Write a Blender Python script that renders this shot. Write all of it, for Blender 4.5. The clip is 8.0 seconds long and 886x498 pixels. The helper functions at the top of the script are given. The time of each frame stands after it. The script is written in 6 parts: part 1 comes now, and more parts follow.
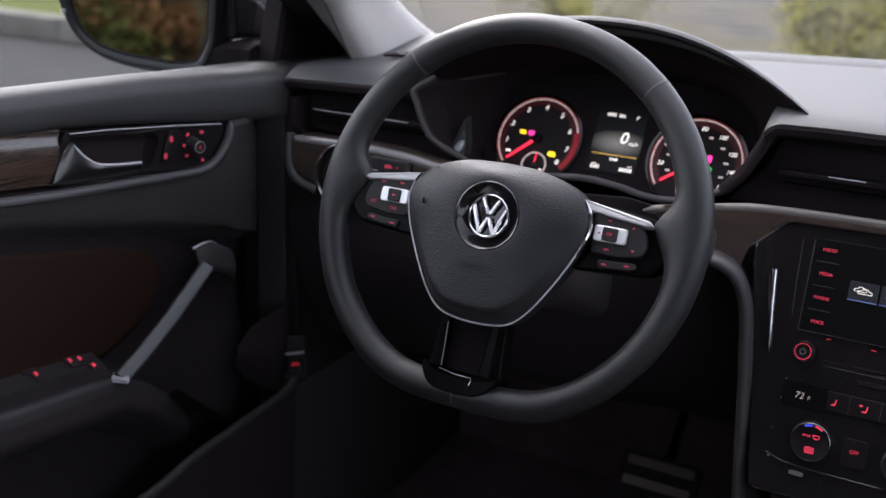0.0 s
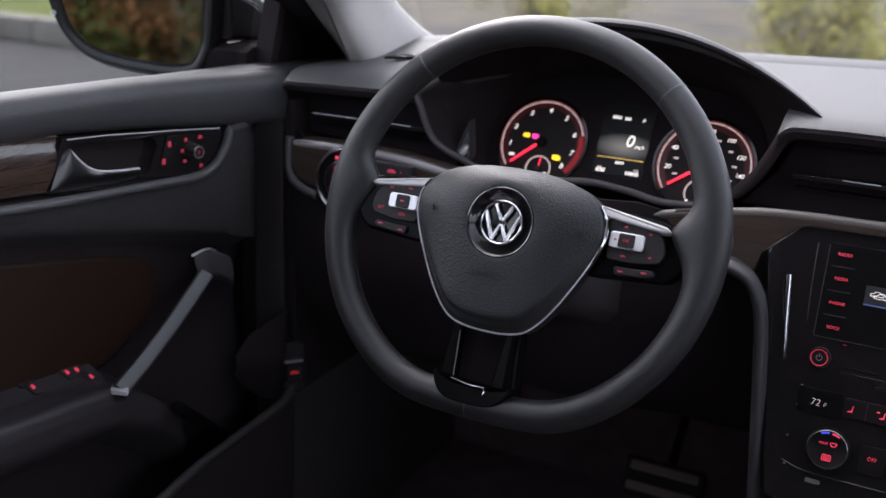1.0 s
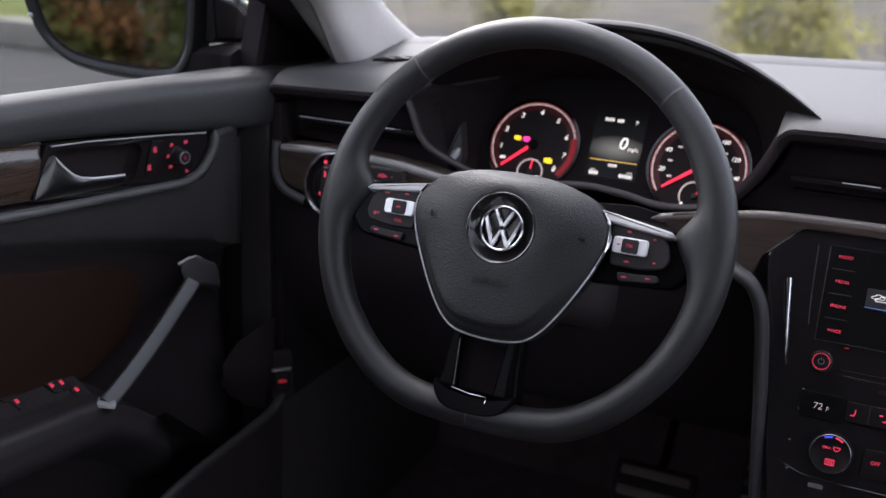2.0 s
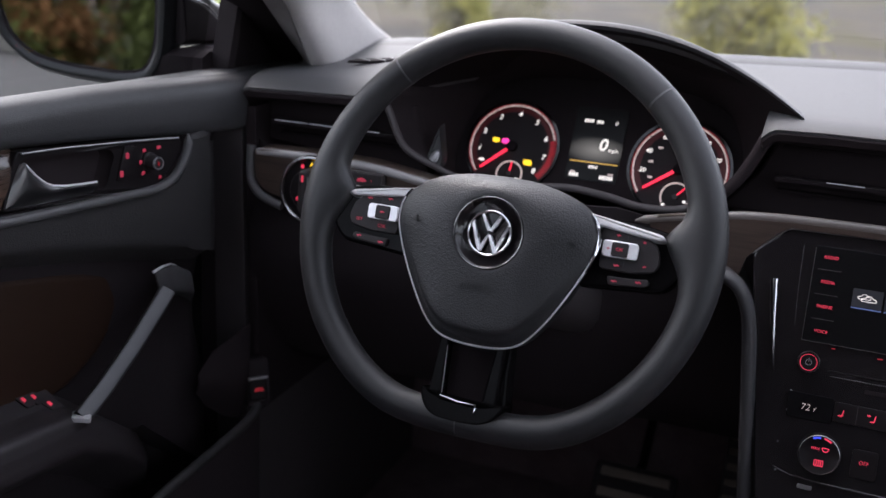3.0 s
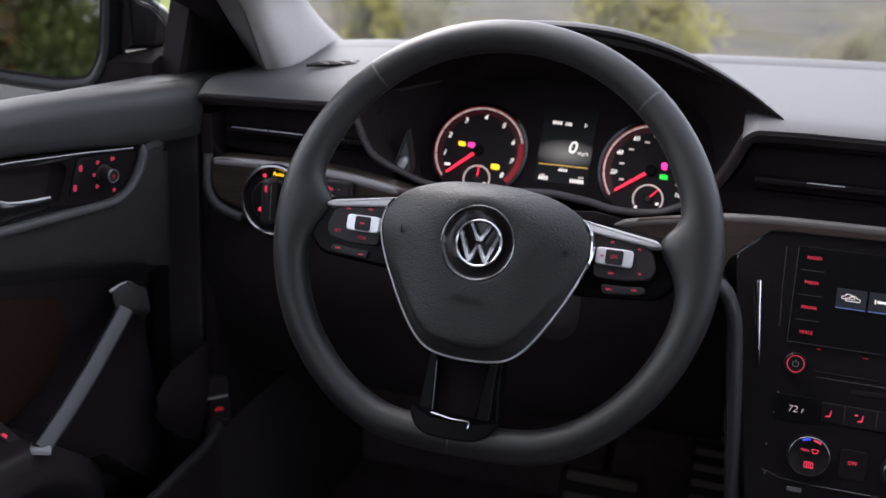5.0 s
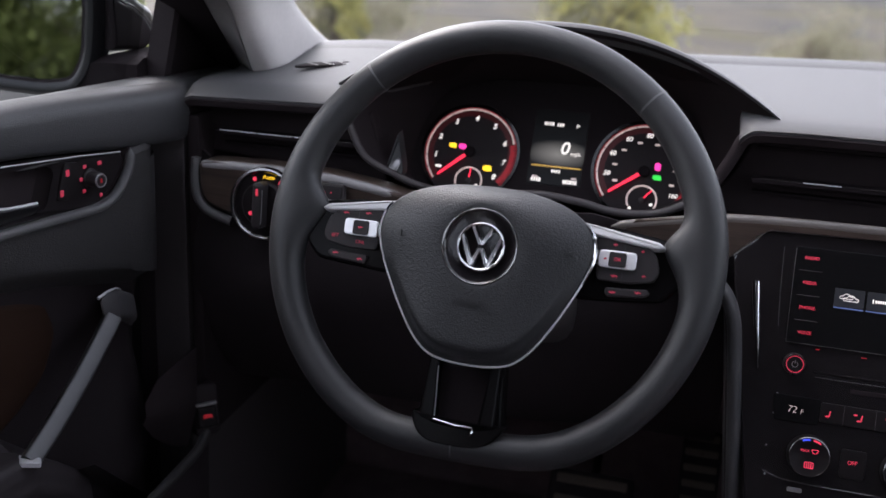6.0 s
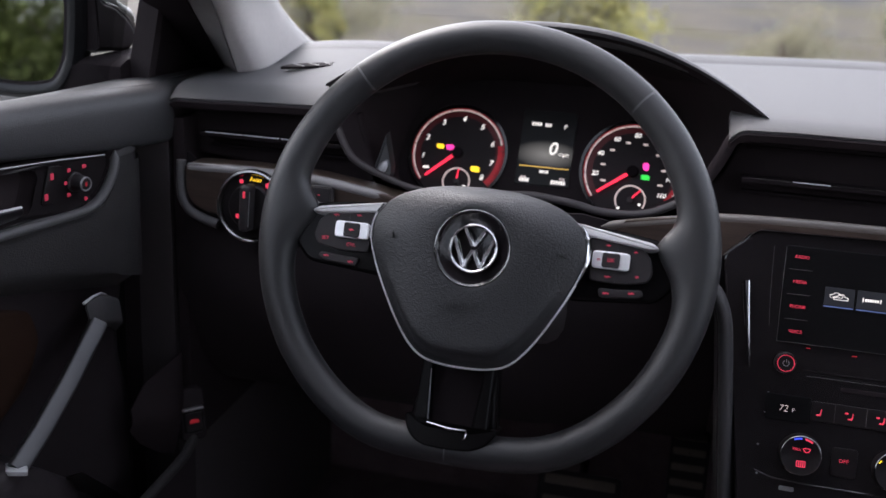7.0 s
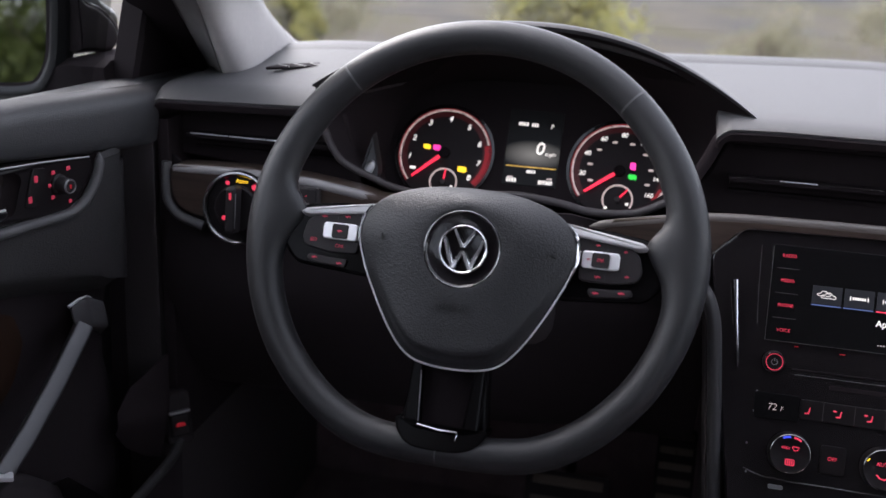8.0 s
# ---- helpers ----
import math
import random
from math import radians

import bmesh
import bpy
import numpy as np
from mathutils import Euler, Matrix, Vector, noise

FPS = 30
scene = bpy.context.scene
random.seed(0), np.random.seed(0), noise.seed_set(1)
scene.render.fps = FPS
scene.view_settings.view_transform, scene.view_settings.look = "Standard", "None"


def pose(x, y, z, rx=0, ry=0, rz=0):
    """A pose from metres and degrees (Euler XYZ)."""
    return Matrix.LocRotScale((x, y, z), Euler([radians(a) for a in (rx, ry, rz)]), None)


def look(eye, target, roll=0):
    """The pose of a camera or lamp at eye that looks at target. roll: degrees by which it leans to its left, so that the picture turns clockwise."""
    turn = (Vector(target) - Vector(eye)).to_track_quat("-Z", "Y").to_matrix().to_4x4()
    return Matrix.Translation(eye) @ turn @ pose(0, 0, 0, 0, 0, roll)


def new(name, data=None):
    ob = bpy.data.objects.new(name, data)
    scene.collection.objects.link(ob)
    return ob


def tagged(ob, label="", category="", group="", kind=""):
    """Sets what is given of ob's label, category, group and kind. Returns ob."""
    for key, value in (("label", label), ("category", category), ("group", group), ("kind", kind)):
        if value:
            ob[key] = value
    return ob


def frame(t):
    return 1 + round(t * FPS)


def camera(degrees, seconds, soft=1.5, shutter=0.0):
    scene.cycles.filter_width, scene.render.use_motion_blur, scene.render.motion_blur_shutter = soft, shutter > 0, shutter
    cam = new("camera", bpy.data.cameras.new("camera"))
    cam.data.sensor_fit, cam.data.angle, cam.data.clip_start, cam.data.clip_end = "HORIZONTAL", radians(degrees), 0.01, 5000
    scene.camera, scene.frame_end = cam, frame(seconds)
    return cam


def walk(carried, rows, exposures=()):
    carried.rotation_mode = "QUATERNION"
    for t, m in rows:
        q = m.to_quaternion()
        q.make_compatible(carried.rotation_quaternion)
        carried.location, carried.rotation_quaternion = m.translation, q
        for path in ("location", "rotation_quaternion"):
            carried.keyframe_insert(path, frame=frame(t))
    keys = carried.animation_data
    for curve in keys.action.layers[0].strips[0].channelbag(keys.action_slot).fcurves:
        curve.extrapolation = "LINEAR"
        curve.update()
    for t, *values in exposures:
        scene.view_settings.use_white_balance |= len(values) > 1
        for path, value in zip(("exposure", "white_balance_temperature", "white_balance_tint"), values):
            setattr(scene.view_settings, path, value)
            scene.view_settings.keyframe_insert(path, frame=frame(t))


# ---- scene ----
cam = camera(46.1, 8.0)
cam.data.dof.use_dof, cam.data.dof.focus_distance, cam.data.dof.aperture_fstop = True, 0.93, 5.0
METRES, TILT, LEAN, TURN = 0.231, -18.2, -2.2, 28.5
EYE = (0.0112, -0.8082, 1.1617)
ROWS = [
    (0.0, 0.0, 0.0, 0.0, 0.0, 0.0, -0.0),
    (0.5, -0.0633, 0.0423, 0.0147, -0.54, -0.01, 0.14),
    (1.0, -0.1356, 0.0896, 0.03, -1.31, -0.02, 0.36),
    (2.5, -0.3111, 0.2146, 0.0719, -4.3, -0.11, 1.23),
    (3.0, -0.3622, 0.2526, 0.0862, -5.55, -0.18, 1.63),
    (3.5, -0.4135, 0.2938, 0.0991, -6.86, -0.24, 2.09),
    (4.0, -0.4799, 0.3408, 0.1142, -8.14, -0.32, 2.45),
    (4.5, -0.5468, 0.3876, 0.1308, -9.34, -0.42, 2.8),
    (6.0, -0.7303, 0.5093, 0.1712, -12.43, -0.69, 3.59),
    (6.5, -0.753, 0.5269, 0.1781, -13.03, -0.75, 3.8),
    (7.0, -0.7778, 0.546, 0.1825, -13.73, -0.79, 4.01),
    (7.5, -0.7935, 0.5592, 0.187, -14.31, -0.85, 4.19),
    (8.0, -0.8009, 0.5666, 0.1895, -14.76, -0.89, 4.33),
]
walk(cam, [(t, pose(*EYE, TILT, LEAN, TURN) @ pose(METRES * x, METRES * y, METRES * z, 90 + pitch, roll, yaw)) for t, x, y, z, yaw, pitch, roll in ROWS],
     exposures=[(0.0, 2.92, 6350, 17), (8.0, 2.92, 6350, 17)])

# ---- world, sun, exposure ----
world = bpy.data.worlds.new("sky")
scene.world = world
world.use_nodes = True
wn = world.node_tree.nodes
wl = world.node_tree.links
sky = wn.new("ShaderNodeTexSky")
sky.sky_type = "NISHITA"
sky.sun_disc = False
sky.sun_elevation = radians(48)
sky.sun_rotation = radians(-60)
sky.air_density, sky.dust_density, sky.ozone_density = 0.9, 2.2, 0.8
# an overcast day: the sky's blue is washed out by cloud
cloud = wn.new("ShaderNodeHueSaturation")
cloud.inputs["Saturation"].default_value = 0.35
wl.new(sky.outputs[0], cloud.inputs["Color"])
wl.new(cloud.outputs[0], wn["Background"].inputs[0])
wn["Background"].inputs[1].default_value = 0.15
sun = new("sun", bpy.data.lights.new("sun", "SUN"))
sun.data.energy = 0.5
sun.data.angle = radians(50)
sun.data.color = (1.0, 0.985, 0.965)
sun.matrix_world = look((-8, 5, 9), (0, 0, 0))


# ---- materials ----
def material(name, base, rough=0.5, metal=0.0, spec=0.5, vary=0.15, scale=40.0, bump=0.0, bscale=900.0, glow=0.0,
             tint=None, coat=0.0, stretch=None, worn=0.0):
    """A principled surface with mottling at two scales, fine relief and uneven gloss. glow: light that it gives off."""
    m = bpy.data.materials.new(name)
    m.use_nodes = True
    t = m.node_tree
    b = t.nodes["Principled BSDF"]
    link = t.links.new
    tc = t.nodes.new("ShaderNodeTexCoord")
    mp = t.nodes.new("ShaderNodeMapping")
    if stretch:
        mp.inputs["Scale"].default_value = stretch
    link(tc.outputs["Object"], mp.inputs[0])
    if vary > 0:
        n1 = t.nodes.new("ShaderNodeTexNoise")
        n1.inputs["Scale"].default_value, n1.inputs["Detail"].default_value = scale, 6
        n2 = t.nodes.new("ShaderNodeTexNoise")
        n2.inputs["Scale"].default_value, n2.inputs["Detail"].default_value = scale * 0.13, 2
        link(mp.outputs[0], n1.inputs["Vector"]), link(mp.outputs[0], n2.inputs["Vector"])
        mix = t.nodes.new("ShaderNodeMath")
        mix.operation = "ADD"
        link(n1.outputs[0], mix.inputs[0]), link(n2.outputs[0], mix.inputs[1])
        ramp = t.nodes.new("ShaderNodeValToRGB")
        ramp.color_ramp.elements[0].position, ramp.color_ramp.elements[1].position = 0.3, 0.7
        half = t.nodes.new("ShaderNodeMath")
        half.operation = "MULTIPLY"
        half.inputs[1].default_value = 0.5
        link(mix.outputs[0], half.inputs[0]), link(half.outputs[0], ramp.inputs[0])
        lo = tint or [c * (1 - vary) for c in base]
        hi = [min(1, c * (1 + vary)) for c in base]
        ramp.color_ramp.elements[0].color = (*lo, 1)
        ramp.color_ramp.elements[1].color = (*hi, 1)
        link(ramp.outputs[0], b.inputs["Base Color"])
        rr = t.nodes.new("ShaderNodeMapRange")
        rr.inputs["To Min"].default_value, rr.inputs["To Max"].default_value = max(0, rough - 0.06 - worn), min(1, rough + 0.06)
        link(half.outputs[0], rr.inputs[0]), link(rr.outputs[0], b.inputs["Roughness"])
    else:
        b.inputs["Base Color"].default_value = (*base, 1)
        b.inputs["Roughness"].default_value = rough
    if bump > 0:
        v = t.nodes.new("ShaderNodeTexVoronoi")
        v.inputs["Scale"].default_value = bscale
        n3 = t.nodes.new("ShaderNodeTexNoise")
        n3.inputs["Scale"].default_value = bscale * 0.5
        link(mp.outputs[0], v.inputs["Vector"]), link(mp.outputs[0], n3.inputs["Vector"])
        add = t.nodes.new("ShaderNodeMath")
        add.operation = "ADD"
        link(v.outputs["Distance"], add.inputs[0]), link(n3.outputs[0], add.inputs[1])
        bp = t.nodes.new("ShaderNodeBump")
        bp.inputs["Strength"].default_value, bp.inputs["Distance"].default_value = bump, 0.4 / bscale
        link(add.outputs[0], bp.inputs["Height"]), link(bp.outputs[0], b.inputs["Normal"])
    b.inputs["Metallic"].default_value = metal
    b.inputs["Specular IOR Level"].default_value = spec
    b.inputs["Coat Weight"].default_value = coat
    b.inputs["Coat Roughness"].default_value = 0.05
    if glow:
        b.inputs["Emission Color"].default_value = (*base, 1)
        b.inputs["Emission Strength"].default_value = glow * 0.7
    return m


LEATHER = material("wheel leather", (0.0128, 0.0128, 0.0138), 0.45, spec=0.5, vary=0.16, scale=60, bump=0.4, bscale=1500, worn=0.04)
PAD = material("grained airbag cover", (0.0136, 0.0138, 0.0150), 0.42, spec=0.5, vary=0.06, scale=50, bump=0.58, bscale=780)
WING = material("satin grey trim", (0.46, 0.458, 0.462), 0.42, metal=0.35, vary=0.05, scale=80)
DASH = material("soft dash foam", (0.056, 0.0548, 0.0560), 0.62, spec=0.35, vary=0.1, scale=30, bump=0.35, bscale=1100)
DARK = material("dark moulded plastic", (0.044, 0.038, 0.0395), 0.58, vary=0.15, scale=30, bump=0.2, bscale=1200)
DOORSKIN = material("dark door vinyl", (0.0355, 0.0348, 0.0365), 0.52, spec=0.5, vary=0.12, scale=25, bump=0.4, bscale=900)
# lighter than the lining, so that a lit edge is put into the colour
LEDGE = material("lit edge grey", (0.075, 0.073, 0.074), 0.5, vary=0.1, scale=40, bump=0.2, bscale=1000)
LINING = material("dark grained door lining", (0.030, 0.0280, 0.0283), 0.6, spec=0.35, vary=0.12, scale=25, bump=0.45, bscale=700)
RIB = material("light grey rib plastic", (0.15, 0.147, 0.145), 0.6, vary=0.1, scale=60)
LOWDOOR = material("black hard door plastic", (0.027, 0.0222, 0.0238), 0.5, spec=0.45, vary=0.15, scale=30, bump=0.3, bscale=1000)
BRACKET = material("satin dark grey plastic", (0.064, 0.061, 0.063), 0.5, vary=0.1, scale=40, bump=0.2, bscale=1000)
BLACK = material("matt black plastic", (0.036, 0.030, 0.0305), 0.6, vary=0.2, scale=40)
GLOSS = material("piano black", (0.008, 0.0068, 0.0074), 0.12, vary=0.1, scale=20)
SATIN = material("satin button plastic", (0.021, 0.0185, 0.0195), 0.5, spec=0.25, vary=0.1, scale=60)
EMBLEM = material("emblem chrome", (0.66, 0.66, 0.67), 0.20, metal=1.0, vary=0.04, scale=50)
CHROME = material("chrome", (0.75, 0.75, 0.77), 0.12, metal=1.0, vary=0.04, scale=50)
FILLET = material("satin chrome", (0.84, 0.84, 0.855), 0.36, metal=0.55, vary=0.05, scale=80)
SILVER = material("satin silver", (0.62, 0.62, 0.63), 0.4, metal=0.25, vary=0.05, scale=80)
BARMETAL = material("satin dark grey metal", (0.078, 0.078, 0.080), 0.42, metal=0.6, vary=0.06, scale=90)
GREYMETAL = material("brushed dark silver", (0.27, 0.268, 0.272), 0.36, metal=0.7, vary=0.06, scale=90)
# lip colours paler than the walnut, with the sky's sheen put into them
LIPGREY = material("lip grey with sky sheen in it", (0.20, 0.192, 0.190), 0.38, vary=0.12, scale=60, coat=0.2)
LIPWOOD = material("walnut edge with sky sheen in it", (0.12, 0.107, 0.099), 0.36, metal=0.0, vary=0.25, scale=60, tint=(0.085, 0.073, 0.066), coat=0.4, stretch=(0.25, 4, 5))
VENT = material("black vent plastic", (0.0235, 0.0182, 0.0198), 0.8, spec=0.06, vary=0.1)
RINGMETAL = material("dark polished metal", (0.30, 0.295, 0.295), 0.24, metal=1.0, vary=0.05, scale=80)
SWITCHRING = material("polished switch ring", (0.36, 0.355, 0.355), 0.24, metal=1.0, vary=0.05, scale=80)
LEVERMETAL = material("satin lever metal", (0.13, 0.128, 0.13), 0.33, metal=1.0, vary=0.05, scale=80)
FACET = material("grey sensor window", (0.020, 0.0195, 0.0205), 0.45, vary=0.1, scale=40)
WOOD = material("dark walnut veneer", (0.056, 0.039, 0.031), 0.32, vary=0.5, scale=60, tint=(0.016, 0.011, 0.009), coat=0.2, stretch=(0.25, 4, 5))
WOODDOOR = material("dark walnut door veneer", (0.060, 0.037, 0.027), 0.28, vary=0.5, scale=60, tint=(0.012, 0.0075, 0.006), coat=0.5, stretch=(4, 0.25, 5))
BROWN = material("brown leatherette", (0.022, 0.0095, 0.0050), 0.65, spec=0.25, vary=0.15, scale=30, bump=0.3, bscale=800)
PILLAR = material("light grey pillar fabric", (0.42, 0.398, 0.383), 0.85, vary=0.06, scale=200, bump=0.3, bscale=1800)
# grey for the pillar's rear face, with its shade put into the colour
PILLARSHADE = material("pillar fabric grey with shade in it", (0.15, 0.142, 0.138), 0.9, spec=0.2, vary=0.1, scale=120, bump=0.3, bscale=1500)
HEADLINER = material("grey headliner", (0.46, 0.45, 0.44), 0.9, vary=0.06, scale=100)
CARPET = material("black carpet", (0.17, 0.128, 0.136), 0.95, vary=0.3, scale=200, bump=0.6, bscale=700)
PEDAL = material("brushed steel pedal", (0.13, 0.105, 0.085), 0.45, metal=0.6, vary=0.1, scale=100)
RUBBER = material("rubber", (0.024, 0.0185, 0.0202), 0.7, spec=0.25, vary=0.1)
PAINT = material("black car paint", (0.012, 0.0125, 0.014), 0.35, spec=0.4, vary=0.05, coat=0.1)
# near-black in which hollows and undersides carry their shade as colour
PITCH = material("pitch black tone", (0.0150, 0.0116, 0.0128), 0.8, spec=0.05, vary=0.1)
TRIMBLACK = material("matt black window trim", (0.024, 0.0190, 0.0208), 0.7, spec=0.15, vary=0.1)
KEYBLACK = material("smooth black key", (0.0100, 0.0081, 0.0088), 0.4, spec=0.14, vary=0.1, scale=60)
LEGBLACK = material("glossy black spoke", (0.0040, 0.0036, 0.0038), 0.16, spec=0.06, vary=0.1, scale=40)
MIRROR = material("mirror glass", (0.58, 0.60, 0.60), 0.02, metal=1.0, vary=0)
RED = material("red backlight", (1.0, 0.055, 0.11), 0.5, vary=0, glow=0.11)
REDKEY = material("small red backlight", (0.8, 0.05, 0.09), 0.5, vary=0, glow=0.085)
REDMARK = material("soft red backlight", (0.50, 0.035, 0.07), 0.5, vary=0, glow=0.062)
REDFAINT = material("faint red glow", (0.040, 0.0014, 0.0024), 0.5, vary=0, glow=0.075)
REDDIM = material("dim red backlight", (0.30, 0.008, 0.014), 0.5, vary=0, glow=0.088)
NEEDLE = material("red needle", (1.0, 0.03, 0.07), 0.5, vary=0, glow=0.264)
WHITE = material("white backlight", (0.9, 0.85, 0.78), 0.5, vary=0, glow=0.18)
WHITEDIM = material("dim white ring", (0.70, 0.57, 0.52), 0.5, vary=0, glow=0.105)
AMBER = material("amber lamp", (1.0, 0.62, 0.02), 0.5, vary=0, glow=0.256)
AMBERLINE = material("amber line", (0.7, 0.42, 0.08), 0.5, vary=0, glow=0.16)
PINK = material("magenta lamp", (1.0, 0.05, 0.35), 0.5, vary=0, glow=0.264)
GREEN = material("green lamp", (0.03, 0.8, 0.08), 0.5, vary=0, glow=0.16)
BLUE = material("blue lamp", (0.05, 0.08, 0.8), 0.5, vary=0, glow=0.2)
LCD = material("black display", (0.006, 0.0056, 0.006), 0.25, spec=0.1, vary=0.1)
TILE = material("grey screen tile", (0.018, 0.019, 0.022), 0.3, vary=0, glow=0.05)
BLUELINE = material("blue screen line", (0.10, 0.14, 0.30), 0.3, vary=0, glow=0.07)
THREAD = material("dark grey thread", (0.07, 0.069, 0.072), 0.6, vary=0.15, scale=300)
EMBOSS = material("embossed mark", (0.004, 0.004, 0.0045), 0.5, vary=0.1)


def screen_glow():
    """The cluster's display: a grey cloud of light low in a black picture, as such screens show it."""
    m = bpy.data.materials.new("lit display")
    m.use_nodes = True
    t = m.node_tree
    b = t.nodes["Principled BSDF"]
    tc = t.nodes.new("ShaderNodeTexCoord")
    mp = t.nodes.new("ShaderNodeMapping")
    mp.inputs["Location"].default_value = (-0.05, 0.45, 0)
    mp.inputs["Scale"].default_value = (27, 62, 1)
    g = t.nodes.new("ShaderNodeTexGradient")
    g.gradient_type = "SPHERICAL"
    c = t.nodes.new("ShaderNodeMath")
    c.operation = "MULTIPLY"
    c.inputs[1].default_value = 0.030
    t.links.new(tc.outputs["Object"], mp.inputs[0]), t.links.new(mp.outputs[0], g.inputs[0])
    t.links.new(g.outputs["Fac"], c.inputs[0]), t.links.new(c.outputs[0], b.inputs["Emission Strength"])
    b.inputs["Base Color"].default_value = (0.010, 0.010, 0.0105, 1)
    b.inputs["Roughness"].default_value = 0.4
    b.inputs["Specular IOR Level"].default_value = 0.2
    b.inputs["Emission Color"].default_value = (1, 0.98, 0.9, 1)
    return m


DISPLAY = screen_glow()


def glass_material(name, tint):
    """Thin clear pane: light goes straight through, the gloss grows towards grazing angles."""
    m = bpy.data.materials.new(name)
    m.use_nodes = True
    t = m.node_tree
    t.nodes.remove(t.nodes["Principled BSDF"])
    clear = t.nodes.new("ShaderNodeBsdfTransparent")
    clear.inputs[0].default_value = (*tint, 1)
    gloss = t.nodes.new("ShaderNodeBsdfGlossy")
    gloss.inputs["Roughness"].default_value = 0.02
    facing = t.nodes.new("ShaderNodeLayerWeight")
    facing.inputs[0].default_value = 0.5
    steep = t.nodes.new("ShaderNodeMath")
    steep.operation = "POWER"
    steep.inputs[1].default_value = 5.0
    amount = t.nodes.new("ShaderNodeMath")
    amount.operation = "MULTIPLY_ADD"
    amount.inputs[1].default_value, amount.inputs[2].default_value = 0.85, 0.012
    mix = t.nodes.new("ShaderNodeMixShader")
    t.links.new(facing.outputs["Facing"], steep.inputs[0]), t.links.new(steep.outputs[0], amount.inputs[0])
    t.links.new(amount.outputs[0], mix.inputs[0])
    t.links.new(clear.outputs[0], mix.inputs[1]), t.links.new(gloss.outputs[0], mix.inputs[2])
    t.links.new(mix.outputs[0], t.nodes["Material Output"].inputs[0])
    return m


# windscreen and side glass are darkened only to dim the bright view outside
GLASS = glass_material("windscreen glass", (0.76, 0.765, 0.745))
DIMGLASS = glass_material("side glass dimming the view", (0.45, 0.465, 0.455))
PRIVACY = glass_material("dark rear side glass", (0.42, 0.43, 0.43))


# ---- building helpers ----
def thing(name, m=None, label="", category="", group="", kind=""):
    ob = new(name)
    ob.empty_display_size = 0.02
    ob.matrix_world = m or Matrix()
    return tagged(ob, label, category, group, kind)


FLAT = set()


def finish(bm, name, mat, angle=40):
    if id(bm) in FLAT:
        FLAT.discard(id(bm))
        angle = 16
    bmesh.ops.recalc_face_normals(bm, faces=bm.faces)
    me = bpy.data.meshes.new(name)
    bm.to_mesh(me)
    bm.free()
    me.polygons.foreach_set("use_smooth", [True] * len(me.polygons))
    me.set_sharp_from_angle(angle=radians(angle))
    me.materials.append(mat)
    return me


def part(name, bm, mat, parent=None, label="", m=None, angle=40):
    me = bm if isinstance(bm, bpy.types.Mesh) else finish(bm, name, mat, angle)
    if not me.materials:
        me.materials.append(mat)
    ob = new(name, me)
    ob.parent = parent
    if m is not None:
        ob.matrix_basis = m
    return tagged(ob, label)


def loft(rings, closed=True, loop=False, cap0=True, cap1=True, bm=None):
    """Skin between rings of equally many points."""
    bm = bm or bmesh.new()
    vs = [[bm.verts.new(p) for p in r] for r in rings]
    n = len(rings[0])
    pairs = list(zip(vs, vs[1:])) + ([(vs[-1], vs[0])] if loop else [])
    for a, b in pairs:
        for i in range(n if closed else n - 1):
            j = (i + 1) % n
            bm.faces.new((a[i], a[j], b[j], b[i]))
    if closed and not loop:
        if cap0:
            bm.faces.new(vs[0][::-1])
        if cap1:
            bm.faces.new(vs[-1])
    return bm


def inset(poly, d):
    """The closed outline moved inwards by d (counter-clockwise order)."""
    out = []
    n = len(poly)
    for i in range(n):
        p, q, r = Vector(poly[i - 1]), Vector(poly[i]), Vector(poly[(i + 1) % n])
        a, b = (q - p).normalized(), (r - q).normalized()
        na, nb = Vector((-a.y, a.x)), Vector((-b.y, b.x))
        s = na + nb
        k = max(s.length_squared / 2, 0.5)
        out.append(q + s * (d / k))
    return out


def ccw(poly):
    area = sum(poly[i - 1][0] * poly[i][1] - poly[i][0] * poly[i - 1][1] for i in range(len(poly)))
    return list(poly) if area > 0 else list(poly)[::-1]


def rounded(pts, r, n=4):
    """A polygon with its corners rounded by up to r."""
    out = []
    k = len(pts)
    for i in range(k):
        p, q, s = Vector(pts[i - 1]), Vector(pts[i]), Vector(pts[(i + 1) % k])
        d = min(r, (p - q).length * 0.45, (s - q).length * 0.45)
        a, b = q + (p - q).normalized() * d, q + (s - q).normalized() * d
        for j in range(n + 1):
            t = j / n
            out.append(a * (1 - t) ** 2 + q * (2 * t * (1 - t)) + b * t ** 2)
    return ccw([(v.x, v.y) for v in out])


def box2(w, h, x=0, y=0):
    return [(x - w / 2, y - h / 2), (x + w / 2, y - h / 2), (x + w / 2, y + h / 2), (x - w / 2, y + h / 2)]


def disc(r, x=0, y=0, n=40):
    return [(x + r * math.cos(2 * math.pi * i / n), y + r * math.sin(2 * math.pi * i / n)) for i in range(n)]


